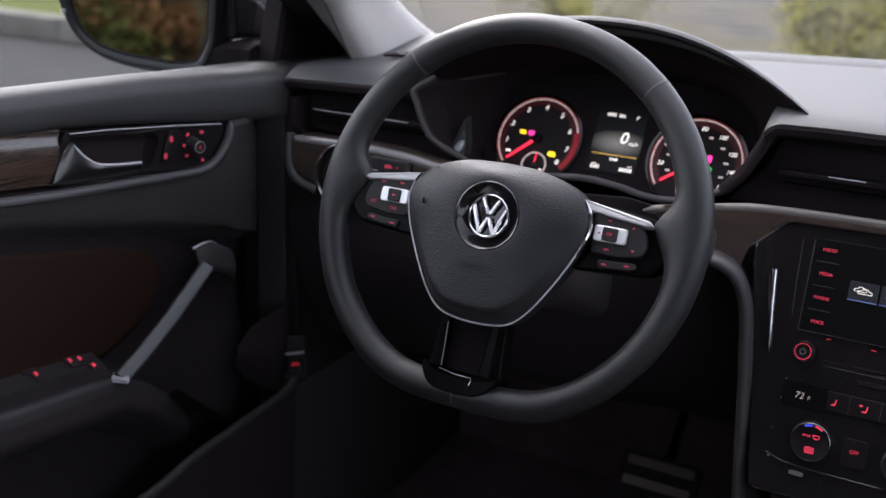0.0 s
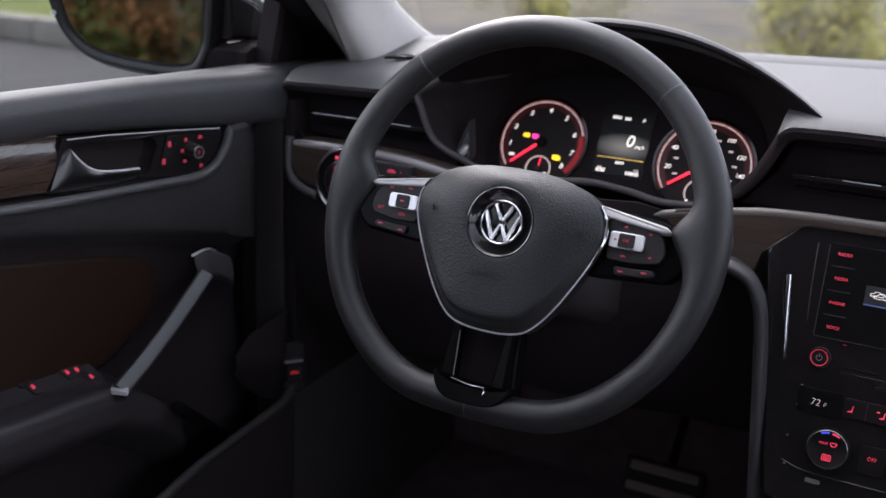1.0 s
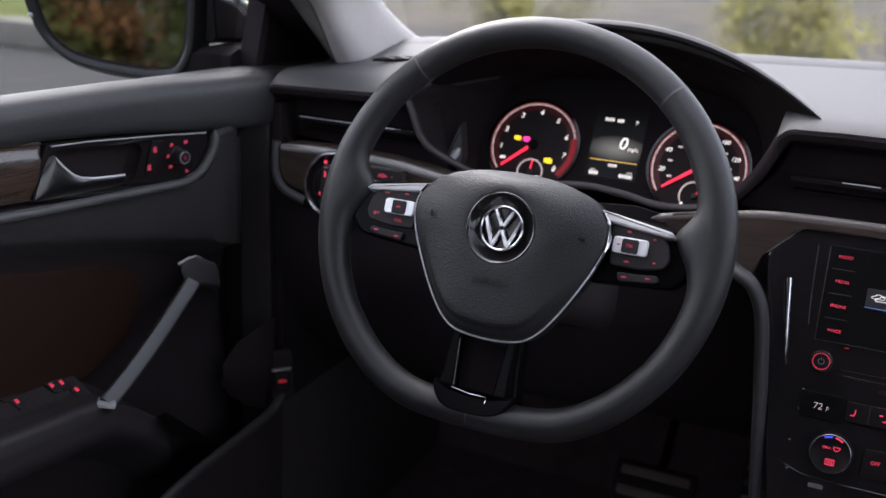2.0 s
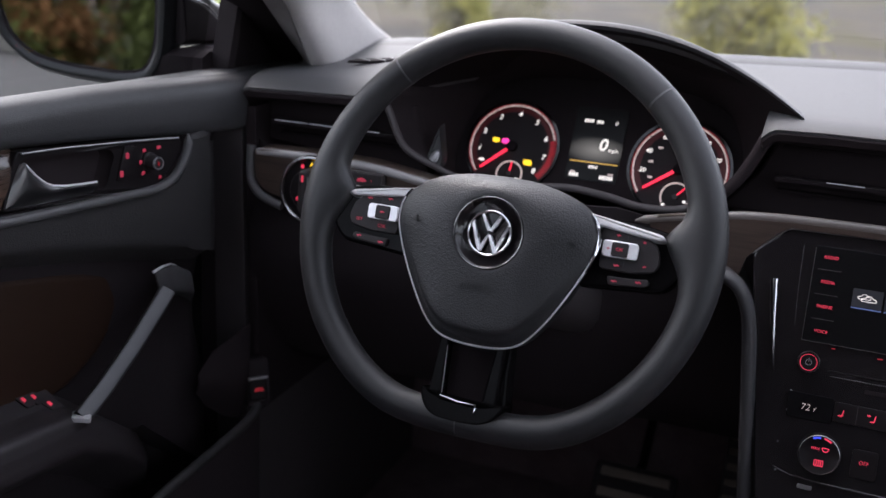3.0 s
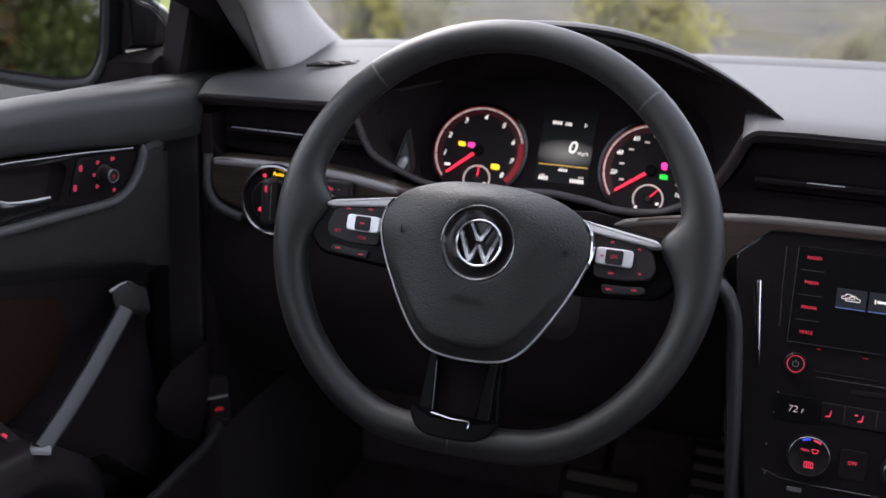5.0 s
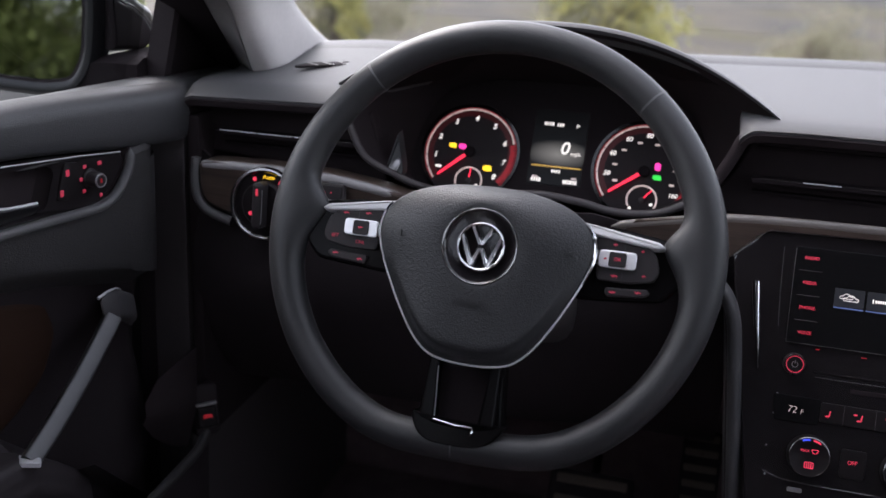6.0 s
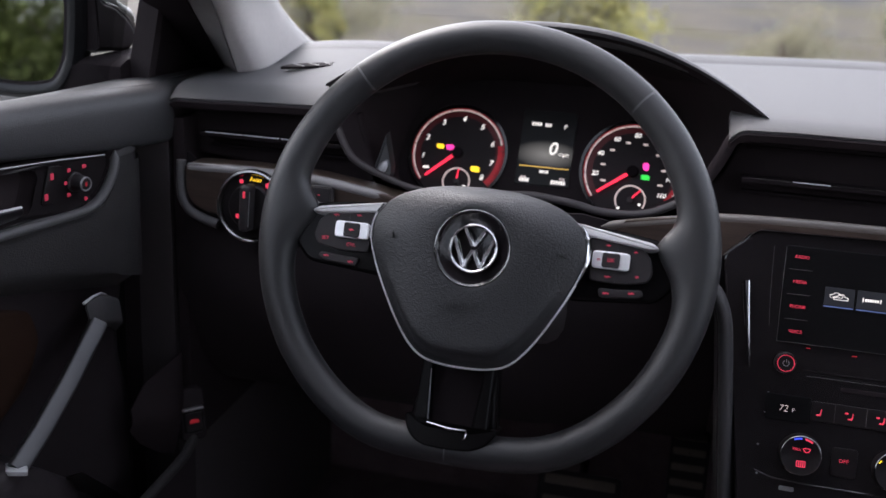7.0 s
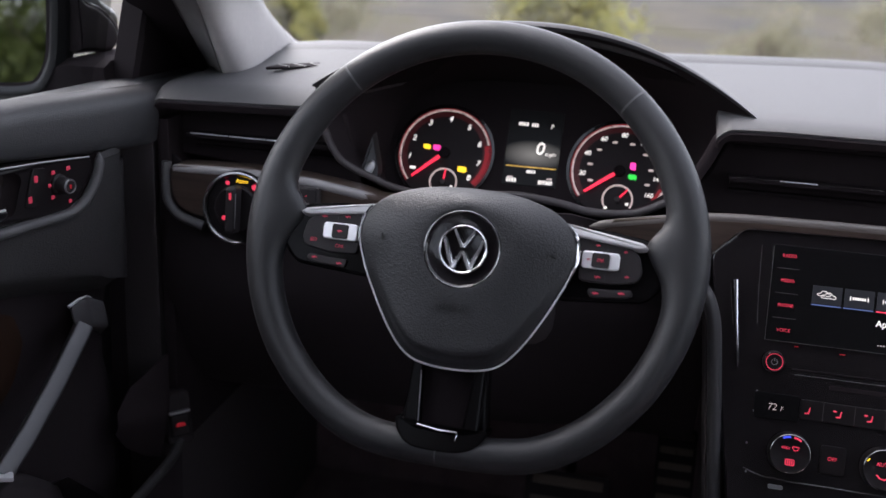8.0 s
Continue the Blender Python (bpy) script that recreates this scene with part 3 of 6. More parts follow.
    # rounded frame round the walnut's lower left corner, its lit edge in lighter colour
    part("trim_frame", sweep(smooth_path([(-0.7185, 0.178, 0.901), (-0.718, 0.175, 0.868), (-0.710, 0.174, 0.851), (-0.695, 0.173, 0.843), (-0.676, 0.172, 0.838)], 5), 0.0052, 0.005, up=(0, -1, 0), n=10), LEDGE, dashboard)
    # end of the dash towards the door
    part("dash_end", block(-0.740, -0.727, 0.200, 0.60, 0.56, 0.940, 0.002), VENT, dashboard)


fascia()


def side_defroster():
    z = top_z(-0.604, 0.313)
    lean = math.degrees(math.atan2(top_z(-0.612, 0.345) - top_z(-0.612, 0.29), 0.055))
    d = thing("side_defroster", pose(-0.610, 0.306, z - 0.001, lean, 0, 42), "black slotted defroster outlet in the dash top", "air outlet")
    # raised black plate; the outlet's dark hollow is put into its colour
    part("well", plate(rounded([(-0.054, -0.005), (-0.048, -0.0068), (0.072, -0.0068), (0.072, 0.0068), (-0.034, 0.0068)], 0.003), -0.002, 0.0008, 0.0003), PITCH, d)
    for i in range(6):
        bm = block(-0.0013, 0.0013, -0.0076, 0.0076, -0.0010, 0.0010, 0.0003)
        part("slat", bm, RIB, d, "light grey slat", pose(-0.031 + 0.0185 * i, 0, 0, 0, 0, 34))


side_defroster()


def air_vent(x0, x1, z, cuts, bright, name_label):
    v = thing("air_vent", Matrix.Translation((x0, 0.212, z)), name_label, "air vent", "air vents in the dashboard")
    w = x1 - x0
    for dz, y in ((0.024, 0.006), (-0.010, 0.0), (-0.018, 0.001)):
        part("fin", block(0, w, y + 0.011, y + 0.021, dz - 0.0016, dz + 0.0016, 0.0008), PITCH, v)
    part("main_fin", block(-0.002, w + 0.002, -0.006, 0.010, -0.0048, -0.0005, 0.001), PITCH, v, "black centre blade")
    a = 0.004
    for i, b in enumerate(cuts + [w - 0.002]):
        part("chrome_strip", block(a, b - 0.002, -0.0066, -0.005, -0.0009 if i in bright else -0.0006, 0.0001, 0.0002), SILVER if i in bright else RINGMETAL, v, "thin chrome line along the blade")
        a = b
    return v


air_vent(-0.709, -0.553, 0.927, [0.0475, 0.0885, 0.136], (0, 1, 2), "black air vent with a thin chrome line, beside the door")
air_vent(-0.160, 0.128, 0.9345, [0.0435, 0.0790, 0.144, 0.232], (1,), "black air vent with a thin chrome line, over the screen")


# ---- instruments ----
cluster = thing("instrument_cluster", CL_M, "lit instrument cluster with two round dials and a small display", "instrument cluster")
part("backing", plate(PANEL, -0.01, 0, 0.001), VENT, cluster)


def polar(r, a, x, y):
    return x + r * math.cos(radians(a)), y + r * math.sin(radians(a))


def gauge(name, x, y, r, a0, a1, lit, marks, needle, red, sub, label):
    """One dial: rim of light, scale, numbers, needle and a little gauge in its foot. Angles count from the right, leftwards."""
    g = part(name, plate(disc(r * 1.06, n=56), 0, 0.0016, 0.0005), RUBBER, cluster, label, at(x, y))
    part("bezel", band(disc(r * 1.09, n=56), disc(r * 1.03, n=56), 0.0, 0.004), GLOSS, g)
    part("glow_ring", arc_band(r * 0.992, r * 1.010, a1, a0, 0.0016, 0.0020, n=56), REDDIM, g, "thin red halo")
    part("scale_glow", arc_band(r * 0.825, r * 0.938, a1, a0, 0.0014, 0.0018, n=56), REDFAINT, g, "faint red band inside the scale")
    part("rim_light", arc_band(r * 0.950, r * 0.984, lit, a0, 0.0018, 0.0026, n=56), WHITEDIM, g, "lit white scale ring")
    part("red_zone", arc_band(r * 0.875, r * 0.975, red[0], red[1], 0.0017, 0.0021, n=24), REDDIM, g, "dim red zone")
    for i in range(17):
        a = a0 + (a1 - a0) * i / 16
        px, py = polar(r * 0.955, a, 0, 0)
        part("tick", block(-r * 0.03, r * 0.03, -0.0003, 0.0003, 0.0026, 0.0030, 0), BLACK, g, "", at(px, py, 0, a))
    for body, a, size in marks:
        px, py = polar(r * 0.77, a, 0, 0)
        lettering("number", body, size * 0.98, WHITE, g, at(px, py, 0.0020), thin=-0.02, lean=0.18)
    ln, na = needle
    p = [(0.0065, -0.0019), (ln, -0.0013), (ln, 0.0013), (0.0065, 0.0019)]
    part("needle", plate(p, 0.004, 0.0052, 0.0003), NEEDLE, g, "glowing red needle", at(0, 0, 0, na))
    part("needle_cap", plate(disc(0.0062, n=24), 0.003, 0.006, 0.0012), PITCH, g)
    sx, sy, sr, sa, marks2 = sub
    part("small_ring", arc_band(sr * 0.89, sr, -30, 210, 0.0018, 0.0026, sx, sy, 30), WHITEDIM, g, "lit ring of the small gauge")
    part("small_needle", plate([(0.002, -0.0008), (sr * 0.9, -0.0006), (sr * 0.9, 0.0006), (0.002, 0.0008)], 0.0026, 0.0036, 0.0002), NEEDLE, g, "", at(sx, sy, 0, sa))
    part("small_cap", plate(disc(0.0032, n=16), 0.0026, 0.0042, 0.0006), BLACK, g, "", at(sx, sy))
    for dx, dy in marks2:
        part("small_mark", plate(rounded(box2(0.0034, 0.0030), 0.001, 2), 0.0018, 0.0022, 0.0001), WHITE, g, "", at(sx + dx * sr, sy + dy * sr))
    return g


tach = gauge("rev_counter", -0.0562, 0.0015, 0.0505, 222, -42, 16,
             [("1", 189, 0.0085), ("2", 158, 0.0085), ("3", 122, 0.0085), ("4", 88, 0.0085), ("5", 54, 0.0085), ("6", 20, 0.0085), ("7", -12, 0.0085), ("8", -40, 0.0085)],
             (0.043, 222), (-42, 15), (0.003, -0.0318, 0.0155, 86, [(0.6, -0.3), (-0.75, -0.6)]), "rev counter with white numbers, red needle and red zone")
part("mark", plate(rounded(box2(0.007, 0.003), 0.001, 2), 0.0018, 0.0022, 0.0001), WHITE, tach, "", at(-0.033, -0.019))
speedo = gauge("speedometer", 0.1328, 0.0, 0.0512, 218, -38, -38,
               [("20", 188, 0.0072), ("40", 155, 0.0072), ("60", 121, 0.0072), ("80", 89, 0.0072), ("100", 55, 0.0066), ("120", 22, 0.0066), ("140", -8, 0.0066), ("160", -36, 0.0066)],
               (0.043, 217), (-38, -20), (0.001, -0.0308, 0.0163, 50, [(0.62, -0.25), (-0.7, -0.6), (0.7, -0.7)]), "speedometer with white numbers and red needle")
for a in (203, 171, 138, 105, 72, 39, 7, -22):
    px, py = polar(0.032, a, 0, 0)
    part("small_number", plate(rounded(box2(0.0055, 0.0024), 0.0008, 2), 0.0018, 0.0021, 0.0001), WHITEDIM, speedo, "", at(px, py))
for g, x, y, w, h, mt, lb in ((tach, -0.0205, 0.006, 0.0085, 0.0055, AMBER, "amber warning lamp"), (tach, -0.0095, 0.0058, 0.0085, 0.0062, PINK, "magenta warning lamp"),
                              (tach, 0.0215, -0.0160, 0.0100, 0.0066, AMBER, "amber engine lamp"), (speedo, 0.0130, 0.0068, 0.0062, 0.0085, PINK, "red belt lamp"), (speedo, 0.0136, -0.0050, 0.0090, 0.0060, GREEN, "green lamp")):
    part("warning_lamp", plate(rounded([(x - w / 2, y - h * 0.3), (x - w * 0.2, y - h / 2), (x + w / 2, y - h / 2), (x + w / 2, y + h * 0.3), (x + w * 0.15, y + h / 2), (x - w / 2, y + h * 0.4)], 0.001, 2), 0.0018, 0.0023, 0.0002), mt, g, lb)

display = part("display", plate(rounded(box2(0.058, 0.084), 0.002, 2), 0, 0.0012, 0.0003), DISPLAY, cluster, "small black display with lit figures", at(0.0388, 0.0165))
lettering("figure", "0", 0.0195, WHITE, display, at(0.0072, -0.0005, 0.0014), thin=-0.015, lean=0.15)
lettering("unit", "mph", 0.0064, WHITE, display, at(0.0195, -0.0056, 0.0014))
part("line", plate(box2(0.0535, 0.0011), 0.0012, 0.0015, 0.0001), AMBERLINE, display, "thin amber line", at(0.0005, -0.0213))
for x, y, w, h in ((-0.0135, 0.0262, 0.011, 0.0038), (-0.001, 0.0258, 0.0075, 0.0038), (0.0010, -0.0262, 0.010, 0.0032), (-0.0205, -0.0335, 0.006, 0.002), (-0.019, -0.0368, 0.0110, 0.0044), (0.0215, -0.0325, 0.006, 0.002), (0.0175, -0.0368, 0.0155, 0.0044)):
    k = max(2, round(w / 0.0028))
    for i in range(k):
        part("figure_bar", plate(box2(w / k * 0.76, h), 0.0012, 0.0015, 0.0001), WHITE if h > 0.003 else WHITEDIM, display, "", at(x - w / 2 + w / k * (i + 0.5), y))
lettering("gear_letter", "P", 0.0068, WHITE, display, at(0.0178, 0.0252, 0.0014))


# ---- the steering wheel ----
W_TILT = 21.65
W_M = frame_of((WHEEL_X, 0.0, 0.9), W_TILT)
wheel = thing("steering_wheel", W_M, "flat-bottomed black leather steering wheel with silver trims and lit keys", "steering wheel")


def rim_point(a):
    """The middle line of the rim: a circle, flattened at its foot. a: degrees from the right, leftwards."""
    R = 0.1776
    c, s = math.cos(radians(a)), math.sin(radians(a))
    x, y = R * c, R * s + 0.0033
    low = -0.1640
    k = 0.012
    d = y - low
    y = low + (d + math.sqrt(d * d + k * k)) / 2 if d < 0.06 else y
    return x, y


def rim_ring(a, grow=0.0, n=18):
    x, y = rim_point(a)
    x2, y2 = rim_point(a + 0.5)
    x1, y1 = rim_point(a - 0.5)
    t = Vector((x2 - x1, y2 - y1, 0)).normalized()
    side = Vector((t.y, -t.x, 0))
    hand = math.exp(-((((a - 8 + 180) % 360) - 180) / 22) ** 2) + math.exp(-((((a - 172 + 180) % 360) - 180) / 22) ** 2)
    top = 0.5 + 0.5 * math.sin(radians(a))
    ra = 0.0144 + 0.0018 * hand - 0.0005 * top + grow
    rb = 0.0140 + 0.0006 * hand + grow
    ring = []
    # the leather widens into each side spoke, sharply above it and slowly below
    root = 0.0
    for away in ((a - 7 + 180) % 360 - 180, (173 - a + 180) % 360 - 180):
        root += math.exp(-(away / (5.0 if away > 0 else 10.0)) ** 2)
    for j in range(n):
        q = 2 * math.pi * j / n
        w = math.cos(q)
        r = ra * w if w > 0 else (ra + 0.019 * root) * w
        ring.append(Vector((x, y, -0.0265)) + side * r + Vector((0, 0, 1)) * (rb * math.sin(q)))
    return ring


SEAMS = [48, 131]
rim = part("rim", loft([rim_ring(i * 2.5) for i in range(144)], loop=True), LEATHER, wheel, "smooth black leather rim")
for a in SEAMS:
    part("seam", loft([rim_ring(a - 0.32, -0.0006), rim_ring(a - 0.26, 0.0004), rim_ring(a + 0.26, 0.0004), rim_ring(a + 0.32, -0.0006)]), THREAD, rim, "stitched seam")
part("seam", loft([rim_ring(268.2, -0.0006), rim_ring(268.3, 0.0003), rim_ring(268.6, 0.0003), rim_ring(268.7, -0.0006)]), THREAD, rim, "stitched seam")


def stitches(a0, a1, n):
    bm = bmesh.new()
    for i in range(n):
        a = a0 + (a1 - a0) * i / n
        p = rim_ring(a, 0.0002, 24)[14]
        q = rim_ring(a + (a1 - a0) / n * 0.6, 0.0002, 24)[13]
        sweep([p, (p + q) / 2, q], 0.0004, 0.0004, n=5, bm=bm)
    return bm


part("stitching", stitches(190, 255, 50), THREAD, rim, "row of dark stitches inside the rim")
part("stitching", stitches(285, 350, 50), THREAD, rim, "row of dark stitches inside the rim")

HUB = [(0, 0.0525), (0.030, 0.0510), (0.055, 0.0455), (0.074, 0.0365), (0.0865, 0.0225), (0.0895, 0.006), (0.085, -0.012), (0.074, -0.036), (0.060, -0.061), (0.047, -0.079), (0.034, -0.0895), (0.018, -0.0935), (0, -0.0945)]
HUB = HUB + [(-x, y) for x, y in HUB[-2:0:-1]]
HUB = [(v.x, v.y) for v in smooth_path([(*p, 0) for p in HUB + HUB[:1]], 4)][:-1]
HUB = ccw(HUB)


def airbag_cover():
    rings = [[(x, y, -0.035) for x, y in HUB], [(x, y, -0.0125) for x, y in inset(HUB, 0.0004)], [(v.x, v.y, -0.0105) for v in inset(HUB, 0.0018)]]
    base = [(v.x, v.y) for v in inset(HUB, 0.0018)]
    def rise(u, y):
        k = max(0.0, min(1.0, (-y - 0.02) / 0.06))
        e = min(1.0, u / 0.2)
        return (1 - k) * (1 - (1 - u) ** 2.0) + k * (0.80 * e * e * (3 - 2 * e) + 0.20 * u)

    def boss(x, y, r):
        q = math.atan2(y - 0.001, x)
        return r * math.cos(q), 0.001 + r * math.sin(q)
    # from the rim of the cover in to the round opening for the boss
    for u in (0.03, 0.065, 0.10, 0.135, 0.17, 0.21, 0.28, 0.38, 0.50, 0.65, 0.80, 0.92):
        ring = []
        for x, y in base:
            cx, cy = boss(x, y, 0.0335)
            ring.append((x + (cx - x) * u, y + (cy - y) * u, -0.0105 + 0.0155 * rise(u, y)))
        rings.append(ring)
    for r, h in ((0.0335, 0.0050), (0.0316, 0.0048), (0.0311, 0.0030)):
        rings.append([(*boss(x, y, r), h) for x, y in base])
    return loft(rings, cap1=False)


cover = part("airbag_cover", airbag_cover(), PAD, wheel, "grained black airbag cover", angle=50)
# satin fillet that runs round the cover from shoulder to shoulder
i0 = max(range(len(HUB)), key=lambda i: HUB[i][1])
order = HUB[i0:] + HUB[:i0]
u_path = [(x, y) for x, y in order if y < 0.026]
part("fillet", sweep([(x * 1.006, y * 1.006, -0.0128) for x, y in u_path], 0.0009, 0.0012, n=8), FILLET, wheel, "satin chrome fillet round the airbag cover")
for s in (-1, 1):
    sh = [(x * 1.012, y * 1.005, -0.0135) for x, y in order if -0.02 < y < 0.03 and x * s > 0]
    part("fillet_shoulder", sweep(sh, lambda f: (0.0002 if s < 0 else 0.0014) * math.sin(math.pi * min(1, max(0.05, f))) + 0.0006, 0.0022, n=8), CHROME, wheel, "broad chrome shoulder of the fillet")

badge = part("badge", loft([[(x, y, h) for x, y in disc(r, n=56)] for r, h in ((0.0312, -0.004), (0.0312, 0.0040), (0.0304, 0.0048), (0.0294, 0.0044), (0.0280, 0.0022), (0.0250, -0.0012), (0.0222, -0.0030), (0.0195, -0.0036))]), GLOSS, wheel, "round dished black boss with a chrome emblem", at(0, 0.001), angle=70)
part("ring", sweep([(0.0304 * math.cos(2 * math.pi * i / 56), 0.0304 * math.sin(2 * math.pi * i / 56), 0.0046) for i in range(56)], 0.0006, 0.0007, n=8, loop=True), RINGMETAL, badge, "thin chrome ring")
part("ring", sweep([(0.0188 * math.cos(2 * math.pi * i / 40), 0.0188 * math.sin(2 * math.pi * i / 40), 0.0) for i in range(40)], 0.0014, 0.0022, n=8, loop=True), EMBLEM, badge, "chrome emblem ring")


def stroke(a, b, w=0.0020):
    bm = bmesh.new()
    return sweep([(a[0], a[1], -0.0004), ((a[0] + b[0]) / 2, (a[1] + b[1]) / 2, 0.0002), (b[0], b[1], -0.0004)], w, 0.0016, n=6, bm=bm)


for a, b in (((-0.0085, 0.0165), (-0.0008, 0.002)), ((0.0085, 0.0165), (0.0008, 0.002)), ((-0.0162, 0.0085), (-0.0068, -0.0155)), ((0.0162, 0.0085), (0.0068, -0.0155)), ((-0.0068, -0.0155), (-0.0005, -0.0015)), ((0.0068, -0.0155), (0.0005, -0.0015))):
    part("emblem_bar", stroke(a, b), EMBLEM, badge, "chrome bar of the emblem")
lettering("airbag_word", "AIRBAG", 0.0086, EMBOSS, cover, pose(-0.002, -0.0461, 0.0055, 3, 0, 0), "embossed word")
for x, h, lean in ((-0.0695, -0.0005, -15), (0.0728, -0.0026, 21)):
    horn = [(-0.0045, -0.0006), (-0.001, -0.0006), (0.0012, -0.0022), (0.0020, -0.0022), (0.0020, 0.0022), (0.0012, 0.0022), (-0.001, 0.0006), (-0.0045, 0.0006)]
    part("horn_mark", plate(horn, -0.001, 0.0004, 0.0001), EMBOSS, cover, "embossed horn mark", pose(x, 0.0043, h + 0.0016, 0, lean, 0) @ Matrix.Scale(1.2, 4))


def side_spoke(s):
    """One side spoke with its silver wing, key pad, rocker and lower key. s: -1 for the left, 1 for the right."""
    def P(pts):
        return ccw([(s * x, y) for x, y in pts])
    body = part("spoke", plate(P(rounded([(0.070, 0.030), (0.110, 0.031), (0.140, 0.027), (0.158, 0.022), (0.164, 0.002), (0.156, -0.014), (0.146, -0.0240), (0.120, -0.0265), (0.076, -0.030)], 0.006)), -0.045, -0.0245, 0.003), LEGBLACK, wheel, "glossy black side spoke")
    part("wing", plate(P(rounded([(0.066, 0.0385), (0.085, 0.0360), (0.140, 0.0268), (0.1450, 0.0225), (0.138, 0.0212), (0.088, 0.0270), (0.078, 0.0275)], 0.002, 3)), -0.03, -0.0180, 0.0015), WING, body, "satin silver wing along the spoke", pose(0, 0.001, 0.0065, -13, 0, 0))
    pad = part("key_pad", plate(P(rounded([(0.0895, 0.0245), (0.108, 0.0238), (0.130, 0.0190), (0.1385, 0.0125), (0.1420, -0.001), (0.1385, -0.0088), (0.118, -0.0125), (0.0925, -0.0120)], 0.004)), -0.03, -0.0195, 0.0012), SATIN, body, "satin black key pad")
    part("key_joint", plate(P(box2(0.0009, 0.034, 0.1125, 0.006)), -0.0196, -0.0193, 0.0001), EMBOSS, pad)
    part("rocker", plate(P(rounded(box2(0.0300, 0.0140, 0.1082, 0.0055), 0.0035)), -0.021, -0.0165, 0.0010), FILLET, pad, "silver rocker key")
    part("rocker_key", plate(P(rounded(box2(0.0140, 0.0120, 0.1082, 0.0055), 0.002)), -0.018, -0.0152, 0.0008), SATIN, pad, "black key in the rocker")
    low = part("lower_key", plate(P(rounded([(0.1000, -0.0170), (0.118, -0.0165), (0.1345, -0.0150), (0.1365, -0.0195), (0.130, -0.0222), (0.102, -0.0245)], 0.003)), -0.034, -0.0205, 0.0012), SATIN, body, "narrow lower key")
    z = -0.0192
    if s < 0:
        lettering("key_word", "SET", 0.0042, REDMARK, pad, at(-0.1312, -0.0033, z))
        lettering("key_word", "CNL", 0.0042, REDMARK, pad, at(-0.1080, -0.0068, z))
        marks = [(pad, -0.1240, 0.0170, 0.0055), (pad, -0.1040, 0.0185, 0.0055), (pad, -0.1082, 0.0055, 0.005), (low, -0.1290, -0.0180, 0.006), (low, -0.1070, -0.0210, 0.006)]
    else:
        lettering("key_word", "OK", 0.0040, REDMARK, pad, at(0.1082, 0.0055, -0.0149))
        marks = [(pad, 0.1050, 0.0175, 0.004), (pad, 0.1270, 0.0145, 0.003), (pad, 0.0985, 0.0055, 0.003), (pad, 0.1070, -0.0075, 0.006), (pad, 0.1300, -0.0050, 0.0035), (low, 0.1070, -0.0205, 0.006), (low, 0.1270, -0.0185, 0.006)]
    for ob, x, y, w in marks:
        h = -0.0149 if abs(x + 0.1082) < 1e-6 else (-0.0203 if ob is low else z)
        if x == 0.0985:
            h = -0.0163
        w *= 0.8
        part("key_mark", plate([(x - w / 2, y - 0.0004), (x - w * 0.1, y - 0.0011), (x + w * 0.1, y - 0.0002), (x + w / 2, y - 0.0008), (x + w / 2, y + 0.0002), (x, y + 0.0011), (x - w * 0.2, y + 0.0002), (x - w / 2, y + 0.0008)], h - 0.0001, h + 0.0002, 0.00005), REDMARK, ob, "small red lit mark")


side_spoke(-1)
side_spoke(1)


def lower_spoke():
    leg = part("lower_spoke", plate(rounded([(-0.030, -0.085), (0.030, -0.085), (0.0335, -0.118), (0.0375, -0.150), (0.030, -0.160), (0, -0.161), (-0.030, -0.160), (-0.0375, -0.150), (-0.0335, -0.118)], 0.010, 5), -0.048, -0.029, 0.004), LEGBLACK, wheel, "glossy black lower spoke with an open middle", pose(0, 0, 0, 0, 0, -1.6))
    hole = rounded([(-0.0215, -0.098), (0.0215, -0.098), (0.0175, -0.146), (-0.0175, -0.146)], 0.003, 3)
    # raised black plate drawn for the shade inside the spoke
    part("recess", plate(hole, -0.03, -0.0275, 0.0003), PITCH, leg, "black plate standing in for the spoke's dark opening")
    part("bridge", plate(rounded([(-0.0370, -0.137), (-0.018, -0.1445), (0.018, -0.1445), (0.0400, -0.138), (0.0385, -0.1450), (0.0300, -0.1560), (0.0200, -0.1610), (0, -0.1628), (-0.020, -0.1622), (-0.0295, -0.1570), (-0.0360, -0.147)], 0.006, 4), -0.04, -0.0122, 0.002), LEGBLACK, leg)
    for x in (-1, 1):
        part("rail", plate(ccw([(x * 0.0215, -0.092), (x * 0.030, -0.092), (x * 0.0315, -0.150), (x * 0.0175, -0.150)]), -0.04, -0.016, 0.002), LEGBLACK, leg)
        # left edge pale, right edge black: the highlight is put into the colour
        part("rail_edge", sweep([(x * 0.0217, -0.100, -0.0163), (x * 0.0198, -0.122, -0.0163), (x * 0.0178, -0.146, -0.0160)], 0.0004 if x < 0 else 0.0002, 0.0004, n=6), GREYMETAL if x < 0 else LEGBLACK, leg)
    part("bridge_edge", sweep(smooth_path([(-0.022, -0.1615, -0.0134), (-0.010, -0.1632, -0.0134), (0.004, -0.1634, -0.0134), (0.018, -0.1622, -0.0134), (0.0275, -0.1580, -0.0134)], 4), 0.0004, 0.0005, n=6), GREYMETAL, leg, "thin bright lower edge")
    part("chrome_insert", sweep([(-0.0178, -0.1425, -0.0120), (0, -0.1445, -0.0115), (0.0150, -0.1440, -0.0120), (0.0156, -0.1465, -0.0114), (0.0148, -0.1505, -0.0114)], 0.0009, 0.0012, n=8), CHROME, leg, "thin chrome insert")


lower_spoke()

